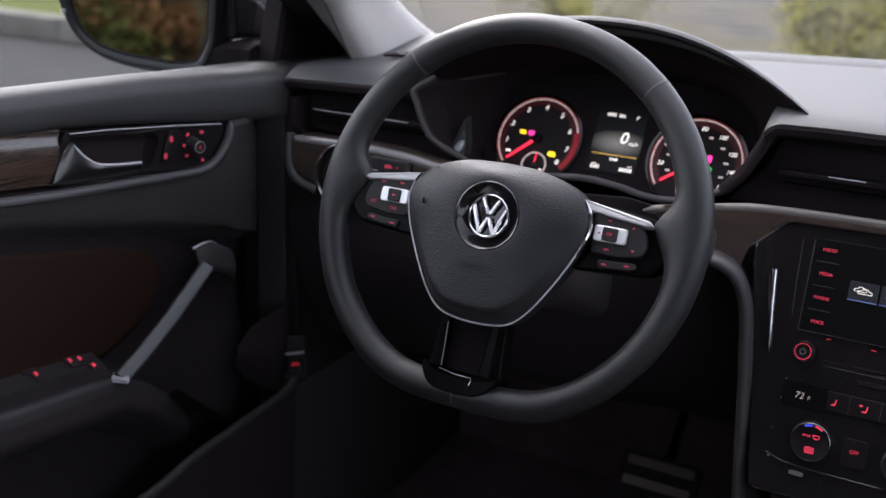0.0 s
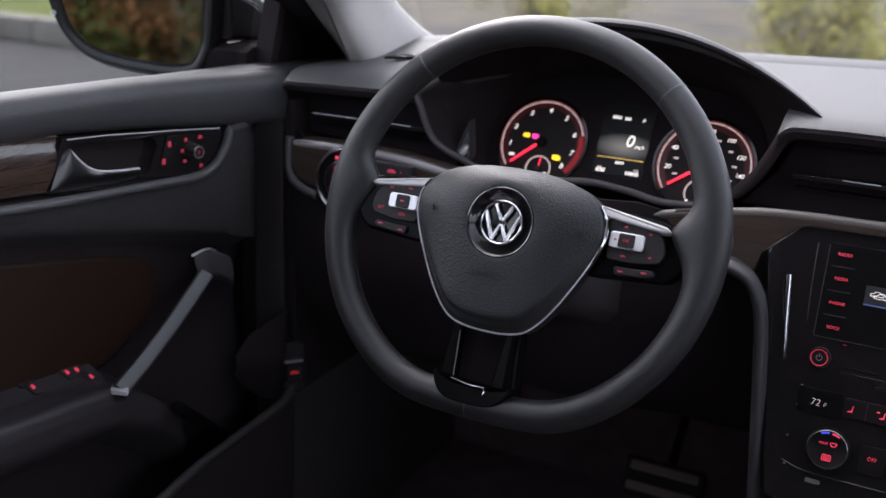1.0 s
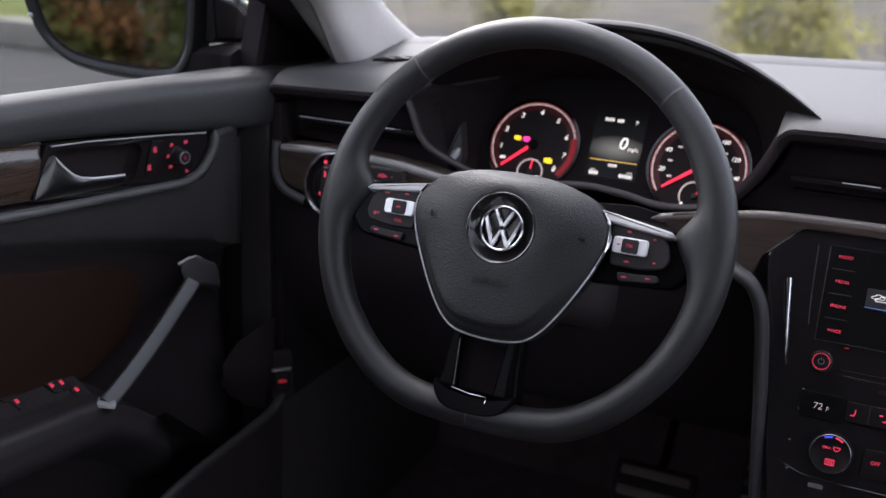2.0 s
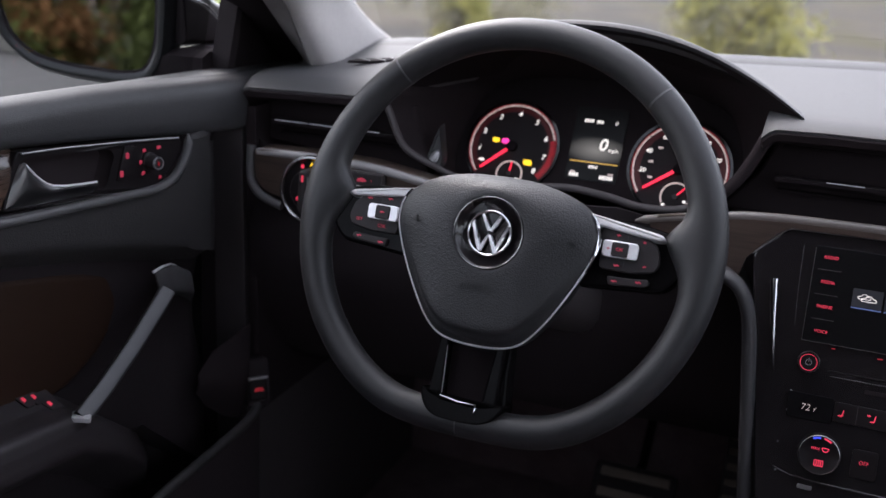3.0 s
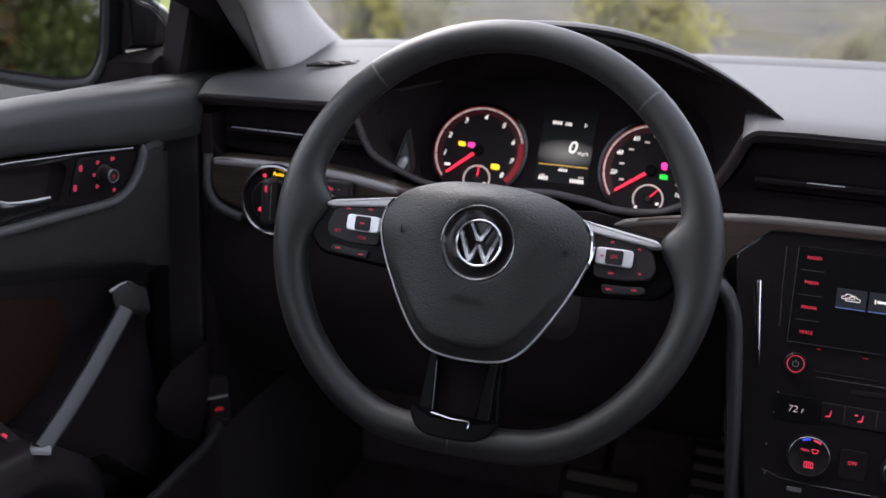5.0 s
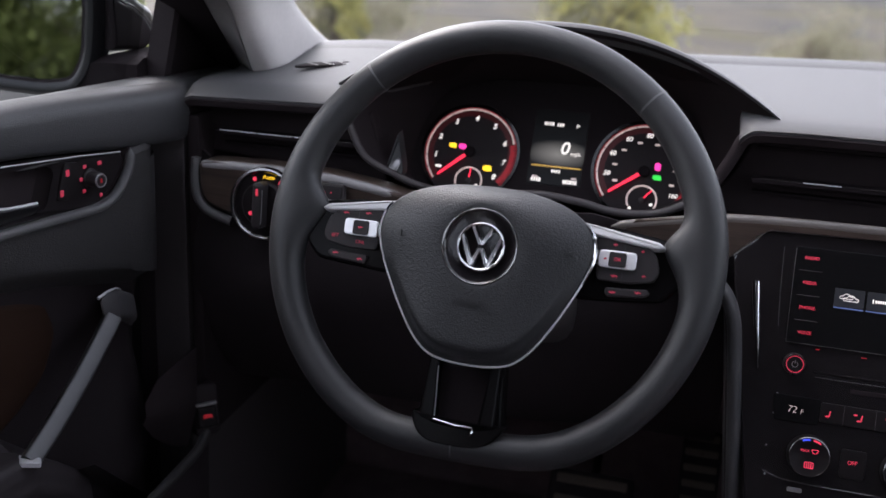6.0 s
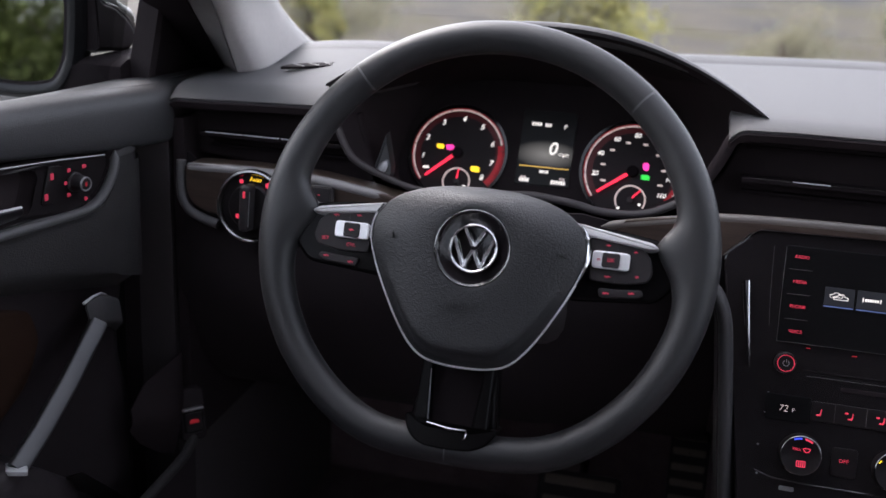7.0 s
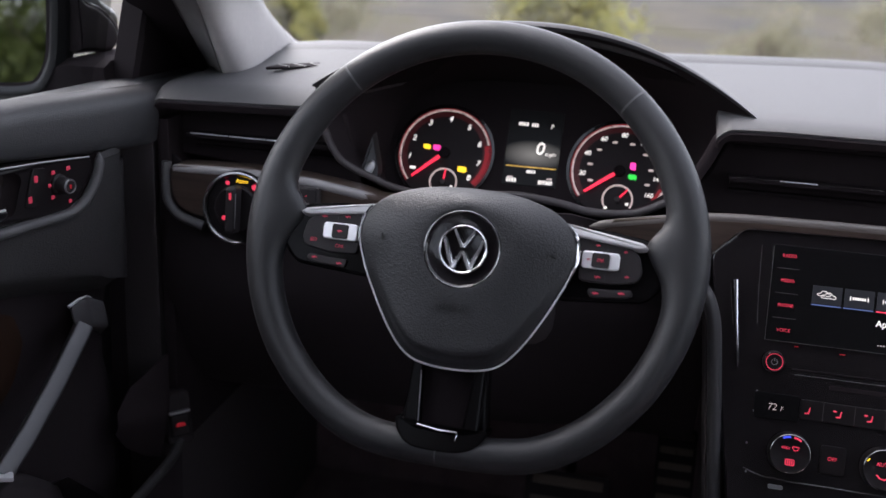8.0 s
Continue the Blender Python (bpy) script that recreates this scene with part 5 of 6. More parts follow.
def door():
    ys = [-0.95 + 0.05 * i for i in range(18)] + [-0.05, 0.0, 0.04, 0.08, 0.12, 0.16, 0.195]

    def belt(y):
        return 0.983 - 0.035 * y
    rows = []
    for y in ys:
        b = belt(y)
        xs = door_x(y, b)
        d = 0.046 if y < -0.1 else 0.046 + 0.075 * min(0.23, y + 0.1)
        rows.append([(-0.8135, y, b - 0.020), (-0.8125, y, b - 0.0075), (-0.808, y, b - 0.0045), (-0.802, y, b - 0.0022), (xs - 0.015, y, b - 0.0012), (xs - 0.0110, y, b - 0.0017), (xs - 0.007, y, b - 0.0028), (xs - 0.002, y, b - 0.0048), (xs + 0.003, y, b - 0.009), (xs + 0.007, y, b - 0.018), (xs + 0.007, y, b - 0.4 * d - 0.008), (xs + 0.004, y, b - d + 0.006), (xs - 0.006, y, b - d)])
    for y in (0.23, 0.28, 0.34, 0.40):
        b = belt(y)
        xs = -0.748
        rows.append([(-0.8135, y, b - 0.020), (-0.8125, y, b - 0.0075), (-0.808, y, b - 0.0045), (-0.802, y, b - 0.0022), (xs - 0.022, y, b - 0.0012), (xs - 0.0185, y, b - 0.0027), (xs - 0.015, y, b - 0.0040), (xs - 0.008, y, b - 0.0055), (xs - 0.003, y, b - 0.009), (xs, y, b - 0.018), (xs, y, b - 0.033), (xs - 0.003, y, b - 0.055), (xs - 0.01, y, b - 0.063)])
    part("upper_pad", sheet([smooth_path(r, 2) for r in rows], 0.003), DOORSKIN, car_door, "padded dark vinyl top of the door")
    # middle of the lining with the ledge under the walnut; its top follows the ledge, its foot rolls under
    rows = []
    crest = ((-0.95, 0.925), (-0.60, 0.919), (-0.40, 0.908), (-0.185, 0.8855), (-0.12, 0.8785), (-0.046, 0.8725), (0.034, 0.8665), (0.072, 0.8665), (0.094, 0.8745), (0.108, 0.8920), (0.117, 0.912), (0.2, 0.914))
    ys = ys[:-4] + [0.072, 0.084, 0.094, 0.101, 0.108, 0.117, 0.14, 0.165, 0.195]
    for y in ys:
        x = door_x(y, 0.85)
        t = belt(y) - 0.034
        l = next(za + (zb - za) * (y - ya) / (yb - ya) for (ya, za), (yb, zb) in zip(crest, crest[1:]) if y <= yb)
        e = 0.8155 - 0.24 * max(-0.19, y)
        rows.append([(x - 0.022, y, t), (x - 0.022, y, min(t - 0.004, l + 0.014)), (x + 0.002, y, l + 0.004), (x + 0.006, y, l - 0.002), (x + 0.0055, y, l - 0.008), (x + 0.004, y, e + 0.016), (x + 0.001, y, e + 0.006), (x - 0.010, y, e - 0.003), (x - 0.022, y, e - 0.012), (x - 0.026, y, e - 0.030), (x - 0.028, y, 0.74), (x - 0.032, y, 0.68), (x - 0.02, y, 0.60), (x - 0.02, y, 0.40), (x - 0.015, y, 0.25)])
    # back wall of the lining, coloured black for the shade in the gap
    part("recess", sheet([smooth_path(r[:3], 2) for r in rows], 0.003), PITCH, car_door, "back wall behind the walnut, shade put into its black")
    part("lining", sheet([smooth_path(r[2:9], 3) for r in rows], 0.003), LINING, car_door, "dark vinyl door lining")
    # coloured blacker than the vinyl above, for the shade under the ledge
    part("lower_lining", sheet([smooth_path(r[8:], 2) for r in rows], 0.003), TRIMBLACK, car_door, "lower lining, shade of the ledge put into its black")
    # front end coloured black for the dark gap beside the dash
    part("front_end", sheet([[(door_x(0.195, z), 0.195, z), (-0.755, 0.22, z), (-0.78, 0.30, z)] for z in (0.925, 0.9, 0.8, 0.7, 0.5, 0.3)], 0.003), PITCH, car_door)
    m = Matrix(((0, 0, 1, -0.7935), (1, 0, 0, 0), (0, 1, 0, 0), (0, 0, 0, 1)))
    rows = []
    for y, zt, zb in ((-0.90, 0.975, 0.925), (-0.60, 0.966, 0.921), (-0.40, 0.960, 0.917), (-0.18, 0.9495, 0.896), (-0.099, 0.940, 0.8885), (-0.0965, 0.9385, 0.8885)):
        e = 0.006 if y > -0.098 else 0.0
        sl = 0.012 if y > -0.11 else 0.0
        x = -0.7925 - e
        rows.append([(x - 0.006, y, zt), (x + 0.001, y, zt - 0.001), (x + 0.006, y - sl * 0.1, zt - 0.006), (x + 0.0095, y - sl * 0.3, zt - 0.013), (x + 0.0115, y - sl * 0.45, zt - 0.022), (x + 0.0115, y - sl * 0.75, zt - 0.036), (x + 0.008, y - sl, zb)])
    part("wood_strip", sheet([smooth_path(r, 3) for r in rows], 0.003), WOODDOOR, car_door, "glossy dark walnut strip")
    ins = [(-0.9, 0.856), (-0.35, 0.847), (-0.168, 0.827), (-0.029, 0.797), (0.044, 0.775), (0.058, 0.768), (0.052, 0.752), (0.024, 0.702), (-0.04, 0.674), (-0.9, 0.68)]
    part("insert", plate(rounded(ins, 0.02, 4), -0.03, 0.0, 0.006), BROWN, car_door, "dark brown leatherette insert", Matrix.Translation((-0.012, 0, 0)) @ m)
    # handle plate: its outline lies in the slanting front part of the door
    h = part("handle_plate", handle_plate(), KEYBLACK, car_door, "black surround of the door handle")
    part("cup", handle_cup(), VENT, h, "dark hollow behind the lever")
    rows = []
    for y, z, yb, zb in ((-0.1012, 0.9300, -0.1018, 0.9285), (-0.098, 0.926, -0.1075, 0.9205), (-0.092, 0.919, -0.1135, 0.910), (-0.086, 0.913, -0.119, 0.8995), (-0.080, 0.908, -0.1225, 0.8915), (-0.074, 0.904, -0.109, 0.8892), (-0.066, 0.9005, -0.090, 0.887), (-0.050, 0.897, -0.060, 0.8842), (-0.030, 0.8942, -0.032, 0.882), (-0.0084, 0.8918, -0.0125, 0.8812)):
        rows.append([slant_point(y, z, 0.0070), slant_point(y + (yb - y) * 0.15, z + (zb - z) * 0.15, 0.0098), slant_point(y + (yb - y) * 0.4, z + (zb - z) * 0.4, 0.0100), slant_point(y + (yb - y) * 0.75, z + (zb - z) * 0.75, 0.0072), slant_point(yb, zb, 0.0030)])
    part("lever", sheet(rows, 0.0012), LEVERMETAL, h, "satin metal lever")
    part("lever_edge", sweep([slant_point(y, z, 0.0068) for y, z in ((-0.0990, 0.9270), (-0.088, 0.9150), (-0.080, 0.9080), (-0.074, 0.9040), (-0.066, 0.9005), (-0.050, 0.8970), (-0.030, 0.8942), (-0.0084, 0.8918))], 0.0014, 0.0017, up=(1, 0, 0), n=8), SILVER, h, "bright upper edge of the lever")
    part("plate_lip", sweep([slant_point(y, z, 0.0035) for y, z in ((-0.099, 0.937), (-0.05, 0.933), (0.0, 0.927), (0.05, 0.9225), (0.09, 0.9185), (0.106, 0.917))], 0.0010, 0.0011, up=(1, 0, 0), n=8), GREYMETAL, h, "thin metal lip")
    part("plate_line", sweep(smooth_path([slant_point(y, z, 0.0030) for y, z in ((-0.1235, 0.8895), (-0.05, 0.8802), (0.02, 0.8736), (0.052, 0.8715), (0.070, 0.8728))], 4), 0.0006, 0.0007, up=(1, 0, 0), n=6), RINGMETAL, h, "thin metal line under the lever")
    ledge = smooth_path([slant_point(y, z, 0.0075) for y, z in ((-0.60, 0.921), (-0.40, 0.910), (-0.185, 0.8875), (-0.12, 0.8807), (-0.046, 0.8748), (0.034, 0.8690), (0.072, 0.8692), (0.093, 0.8770), (0.108, 0.8940), (0.1135, 0.907), (0.115, 0.920))], 5)
    part("ledge", sweep(ledge, lambda s: 0.0046 * min(1.0, 0.1 + 14 * (1 - s)), lambda s: 0.0052 * min(1.0, 0.1 + 14 * (1 - s)), up=(1, 0, 0), n=12), LEDGE, car_door, "raised rounded ledge below the handle")
    lock = slant([(0.0349, 0.9195), (0.0495, 0.9175), (0.0360, 0.8835), (0.0225, 0.8853)], 0.002)
    part("lock_switch", skin(lock, 0.003, 0.0055), KEYBLACK, h, "black lock switch with red marks")
    for y, z in ((0.0365, 0.9095), (0.0283, 0.8918)):
        part("lock_mark", skin(slant(box2(0.0042, 0.0062, y, z), 0.001), 0.0055, 0.0060), REDMARK, h, "red lit mark")
    kn = Matrix.Translation(slant_point(0.0660, 0.8985, 0.002)) @ Euler((0, 0, radians(-14))).to_matrix().to_4x4() @ Matrix(((0, 0, 1, 0), (1, 0, 0, 0), (0, 1, 0, 0), (0, 0, 0, 1)))
    part("mirror_knob", loft([[(a, b, q) for a, b in disc(r, n=32)] for r, q in ((0.0095, 0), (0.0095, 0.003), (0.0080, 0.0045), (0.0072, 0.0150), (0.0062, 0.0165))]), SATIN, h, "black mirror adjusting knob", kn)
    part("knob_ring", loft([[(a, b, q) for a, b in disc(r, n=32)] for r, q in ((0.0071, 0.0158), (0.0065, 0.0172), (0.0057, 0.0172), (0.0052, 0.0162))], cap0=False, cap1=False), GREYMETAL, h, "metal ring on the knob", kn)
    part("knob_mark", plate(rounded(box2(0.0022, 0.0044), 0.001, 2), 0.0165, 0.0169, 0.0001), REDDIM, h, "", kn)
    for y, z, w in ((0.0602, 0.9105, 0.0045), (0.0791, 0.9108, 0.0055), (0.0551, 0.8991, 0.004), (0.0580, 0.8872, 0.0045), (0.0790, 0.8790, 0.004)):
        part("knob_mark", skin(slant(rounded([(y - w / 2, z - 0.002), (y + w / 2, z - 0.001), (y + w * 0.3, z + 0.002), (y - w / 2, z + 0.0022)], 0.0006, 1), 0), 0.0032, 0.0038), REDMARK, h, "red lit mark")


def slant_point(y, z, h):
    return Vector((-0.783 + (0.20 * (y - 0.02) if y > 0.02 else 0) + h, y, z))


def slant(poly, r):
    return rounded(poly, r, 3) if r else ccw(poly)


def skin(poly, h0, h1):
    """A slab on the door's slanting face."""
    poly = ccw(poly)
    e = min(0.0008, (h1 - h0) * 0.4)
    return loft([[slant_point(y, z, h0) for y, z in poly], [slant_point(y, z, h1 - e) for y, z in poly], [slant_point(v.x, v.y, h1) for v in inset(poly, e)]])


CUP = [(-0.100, 0.9295), (-0.092, 0.9325), (0.020, 0.919), (0.024, 0.911), (0.012, 0.8855), (0.006, 0.881), (-0.090, 0.887), (-0.118, 0.8915)]


def handle_plate():
    out = rounded([(-0.104, 0.9395), (0.02, 0.926), (0.09, 0.9185), (0.110, 0.9165), (0.110, 0.905), (0.096, 0.886), (0.076, 0.8715), (0.05, 0.870), (-0.05, 0.879), (-0.1255, 0.8885)], 0.006, 3)
    # finer outlines, so that the plate can follow the bend
    a, b = even(out), even(rounded(CUP, 0.004, 3))
    e = [(v.x, v.y) for v in inset(a, 0.0008)]
    return loft([[slant_point(y, z, h) for y, z in p] for p, h in ((a, -0.008), (a, 0.0017), (e, 0.0025), (b, 0.0025), (b, 0.0005))], cap0=False, cap1=False)


def even(poly):
    """90 even steps round an outline, from its lowest forward point."""
    poly = ccw(poly)
    k = max(range(len(poly)), key=lambda i: poly[i][0] - 2 * poly[i][1])
    return [(v.x, v.y) for v in resample([(*p, 0) for p in poly[k:] + poly[:k]], 90)]


def handle_cup():
    b = even(rounded(CUP, 0.004, 3))
    c = [(v.x, v.y) for v in inset(b, 0.003)]
    return loft([[slant_point(y, z, h) for y, z in p] for p, h in ((b, 0.0008), (b, -0.008), (c, -0.0125))], cap0=False)


door()


def pull_handle():
    """A straight bar of box section that ends in an angular bracket at its upper end."""
    part("pull_bar", sweep([(-0.7515, 0.060, 0.7595), (-0.7505, 0.050, 0.753), (-0.749, 0.0, 0.7205), (-0.7485, -0.045, 0.6945), (-0.7485, -0.0835, 0.6755)], 0.0086, 0.0080, up=(0.76, -0.75, 0.45), n=24, power=0.35), BARMETAL, car_door, "slanting satin grey pull handle", angle=25)
    part("pull_tip", plate(rounded([(-0.7500, -0.0945), (-0.7600, -0.0815), (-0.7385, -0.0795), (-0.7325, -0.0885)], 0.002, 3), 0.6765, 0.6808, 0.0010), SILVER, car_door, "bright metal end of the handle")
    front = [(-0.753, 0.049, 0.758), (-0.749, 0.074, 0.754), (-0.765, 0.130, 0.731), (-0.765, 0.122, 0.764), (-0.749, 0.066, 0.7895), (-0.753, 0.041, 0.788)]
    bm = bmesh.new()
    f = [bm.verts.new(p) for p in front]
    k = [bm.verts.new((-0.800, y + 0.040 + 0.5 * (0.130 - y), z - 0.034)) for x, y, z in front]
    for i in range(6):
        bm.faces.new((f[i], f[(i + 1) % 6], k[(i + 1) % 6], k[i]))
    bm.faces.new((f[0], f[1], f[4], f[5])), bm.faces.new((f[1], f[2], f[3], f[4])), bm.faces.new(k[::-1])
    bmesh.ops.recalc_face_normals(bm, faces=bm.faces[:])
    bmesh.ops.bevel(bm, geom=bm.edges[:], offset=0.0055, segments=3, affect="EDGES", profile=0.5)
    part("pull_bracket", bm, BRACKET, car_door, "angular dark bracket of the handle")
    part("bracket_edge", sweep([(-0.7530, 0.041, 0.7865), (-0.7510, 0.055, 0.7895), (-0.7500, 0.067, 0.7890), (-0.7545, 0.083, 0.7815)], lambda s: 0.0016 - 0.0012 * s, n=6), SILVER, car_door, "thin bright edge of the bracket")


pull_handle()


def armrest():
    rows = []
    for i in range(27):
        y = -0.95 + 0.0395 * i
        z = 0.658 - 0.12 * y - 0.7 * max(0.0, y + 0.07) if y > -0.3 else 0.694
        k = max(0.0, 1 - max(0, (y - 0.0)) / 0.08)
        w = 0.058 * min(1, k) if y > 0 else 0.058
        rows.append([(-0.826, y, z + 0.0275), (-0.800, y, z + 0.0185), (-0.780, y, z + 0.0120), (-0.815 + w + 0.004, y, z + 0.0115), (-0.812 + w + 0.008, y, z + 0.0020), (-0.812 + w + 0.010, y, z - 0.008), (-0.812 + w + 0.006, y, z - 0.03), (-0.805, y, z - 0.07), (-0.812, y, z - 0.12)])
    part("armrest", sheet([smooth_path(r, 3) for r in rows], 0.003), LOWDOOR, car_door, "padded black armrest")
    def rest(x, y, h):
        return Vector((x, y, 0.6862 + h - 0.4 * (x + 0.775) - 0.12 * (y + 0.16)))
    part("switch_panel", loft([[rest(x, y, h) for x, y in rounded([(-0.824, -0.31), (-0.782, -0.31), (-0.766, -0.15), (-0.770, -0.075), (-0.810, -0.066), (-0.824, -0.09)], 0.01, 4)] for h in (-0.02, 0.0)]), LOWDOOR, car_door, "black window switch panel with red marks")
    for x, y in ((-0.8105, -0.1545), (-0.7968, -0.1493), (-0.8009, -0.1016), (-0.8000, -0.0894), (-0.7857, -0.0839)):
        key = rounded(box2(0.020, 0.012, x, y), 0.003, 3)
        part("window_key", loft([[rest(a, b, h) for a, b in key] for h in (-0.001, 0.0022)]), LOWDOOR, car_door)
        part("window_mark", loft([[rest(a, b, h) for a, b in ((x - 0.0022, y - 0.0018), (x + 0.0040, y - 0.0030), (x + 0.0022, y + 0.0018), (x - 0.0026, y + 0.0022))] for h in (0.0020, 0.0026)]), REDKEY, car_door, "red lit mark")
    path = smooth_path([(-0.735, -0.35, 0.535), (-0.722, -0.20, 0.542), (-0.716, -0.088, 0.547), (-0.715, -0.007, 0.560), (-0.714, 0.08, 0.566), (-0.713, 0.15, 0.572), (-0.715, 0.178, 0.582)], 5)
    part("pocket_edge", sweep(path, 0.0055, 0.006, n=12), LINING, car_door, "rounded edge of the door pocket")
    part("pocket", sheet([[(p.x - 0.002, p.y, p.z), (p.x - 0.004, p.y, p.z - 0.12), (p.x - 0.01, p.y, 0.26)] for p in path], 0.004), TRIMBLACK, car_door, "dark door pocket")


armrest()


# ---- pillar, window frame, mirror ----
def pillar_trim():
    """A box-like pillar: a face towards the cabin and a narrower one towards the rear."""
    p = thing("pillar_trim", None, "light grey fabric trim of the windscreen pillar", "pillar trim")
    rings, dark_cover, rear_shade = [], [], []
    for i in range(29):
        s = i / 28
        z = 0.966 + 0.449 * s
        yf = 0.458 - 1.64 * (z - 0.995)
        yb = yf - 0.150 if z > 1.053 else 0.213 + 0.90 * (1.053 - z)
        yf += 0.06 * max(0.0, 1 - s / 0.17) ** 2
        xi = -0.676 + 0.145 * max(0.0, s - 0.19)
        w = yf - yb
        k = max(0.0, min(1.4, (1.053 - z) / 0.053))
        wide, back = 0.045 + 0.022 * k, 0.050 * k
        ring = [(xi - d * wide, yb + (d - 0.32) / 0.68 * back + 0.001 * (1 - d), z) for d in (1.0, 0.8, 0.6, 0.45, 0.32)]
        for f, d in ((0.018, 0.0100), (0.045, 0.0062), (0.085, 0.0030), (0.14, 0.0010), (0.21, 0.0), (0.36, 0.0), (0.52, 0.0), (0.68, 0.0), (0.85, 0.004), (0.94, 0.011), (0.99, 0.020), (1.0, 0.032), (0.9, 0.08), (0.5, 0.10)):
            ring.append((xi - d, yb + w * f, z))
        rings.append(ring)
        rear_shade.append([(xi - d * wide, yb + (d - 0.32) / 0.68 * back - h, z) for d, h in ((0.40, 0.0), (0.45, 0.0016), (0.60, 0.0022), (0.80, 0.0022), (0.95, 0.0020), (1.0, 0.0))])
        dark_cover.append([(xi - wide * 0.96, yb + back - 0.0025, z), (xi - wide - 0.006, yb + back - 0.003, z), (xi - wide - 0.03, yb + back - 0.004, z), (xi - wide - 0.06, yb + back + 0.015, z)])
    part("trim", loft(rings), PILLAR, p, angle=60)
    # added strip that darkens the rear face; the shade is in its colour
    part("rear_shade", sheet([smooth_path(r, 2) for r in rear_shade], 0.001), PILLARSHADE, p, "dark strip over the pillar's rear face, shade put into its colour")
    # black sheet added to darken the outer side, which would show pale
    part("dark_cover", sheet(dark_cover, 0.002), PITCH, p, "black sheet added over the pillar's outer side to darken it")


pillar_trim()


def window_frame():
    f = thing("door_frame", None, "black door window frame and corner panel", "window frame")
    part("corner_panel", loft([[(-0.806, 0.238, 0.955), (-0.806, 0.56, 0.94), (-0.786, 0.56, 0.94), (-0.786, 0.238, 0.955)], [(-0.775, 0.236, 1.09), (-0.775, 0.40, 1.09), (-0.752, 0.40, 1.09), (-0.752, 0.236, 1.09)],
                               [(-0.68, 0.0, 1.36), (-0.68, 0.06, 1.36), (-0.655, 0.06, 1.36), (-0.655, 0.0, 1.36)]]), PITCH, f, "black corner panel of the window")
    part("post", loft([[(-0.808, 0.226, 0.955), (-0.808, 0.240, 0.955), (-0.784, 0.240, 0.955), (-0.784, 0.226, 0.955)], [(-0.776, 0.224, 1.10), (-0.776, 0.238, 1.10), (-0.752, 0.238, 1.10), (-0.752, 0.224, 1.10)]]), TRIMBLACK, f, "black rubber seal")
    part("top_rail", sweep([(-0.76, 0.24, 1.09), (-0.71, 0.1, 1.24), (-0.655, -0.15, 1.38), (-0.64, -0.5, 1.41), (-0.65, -0.75, 1.41)], 0.018, 0.018, n=8), TRIMBLACK, f)


window_frame()


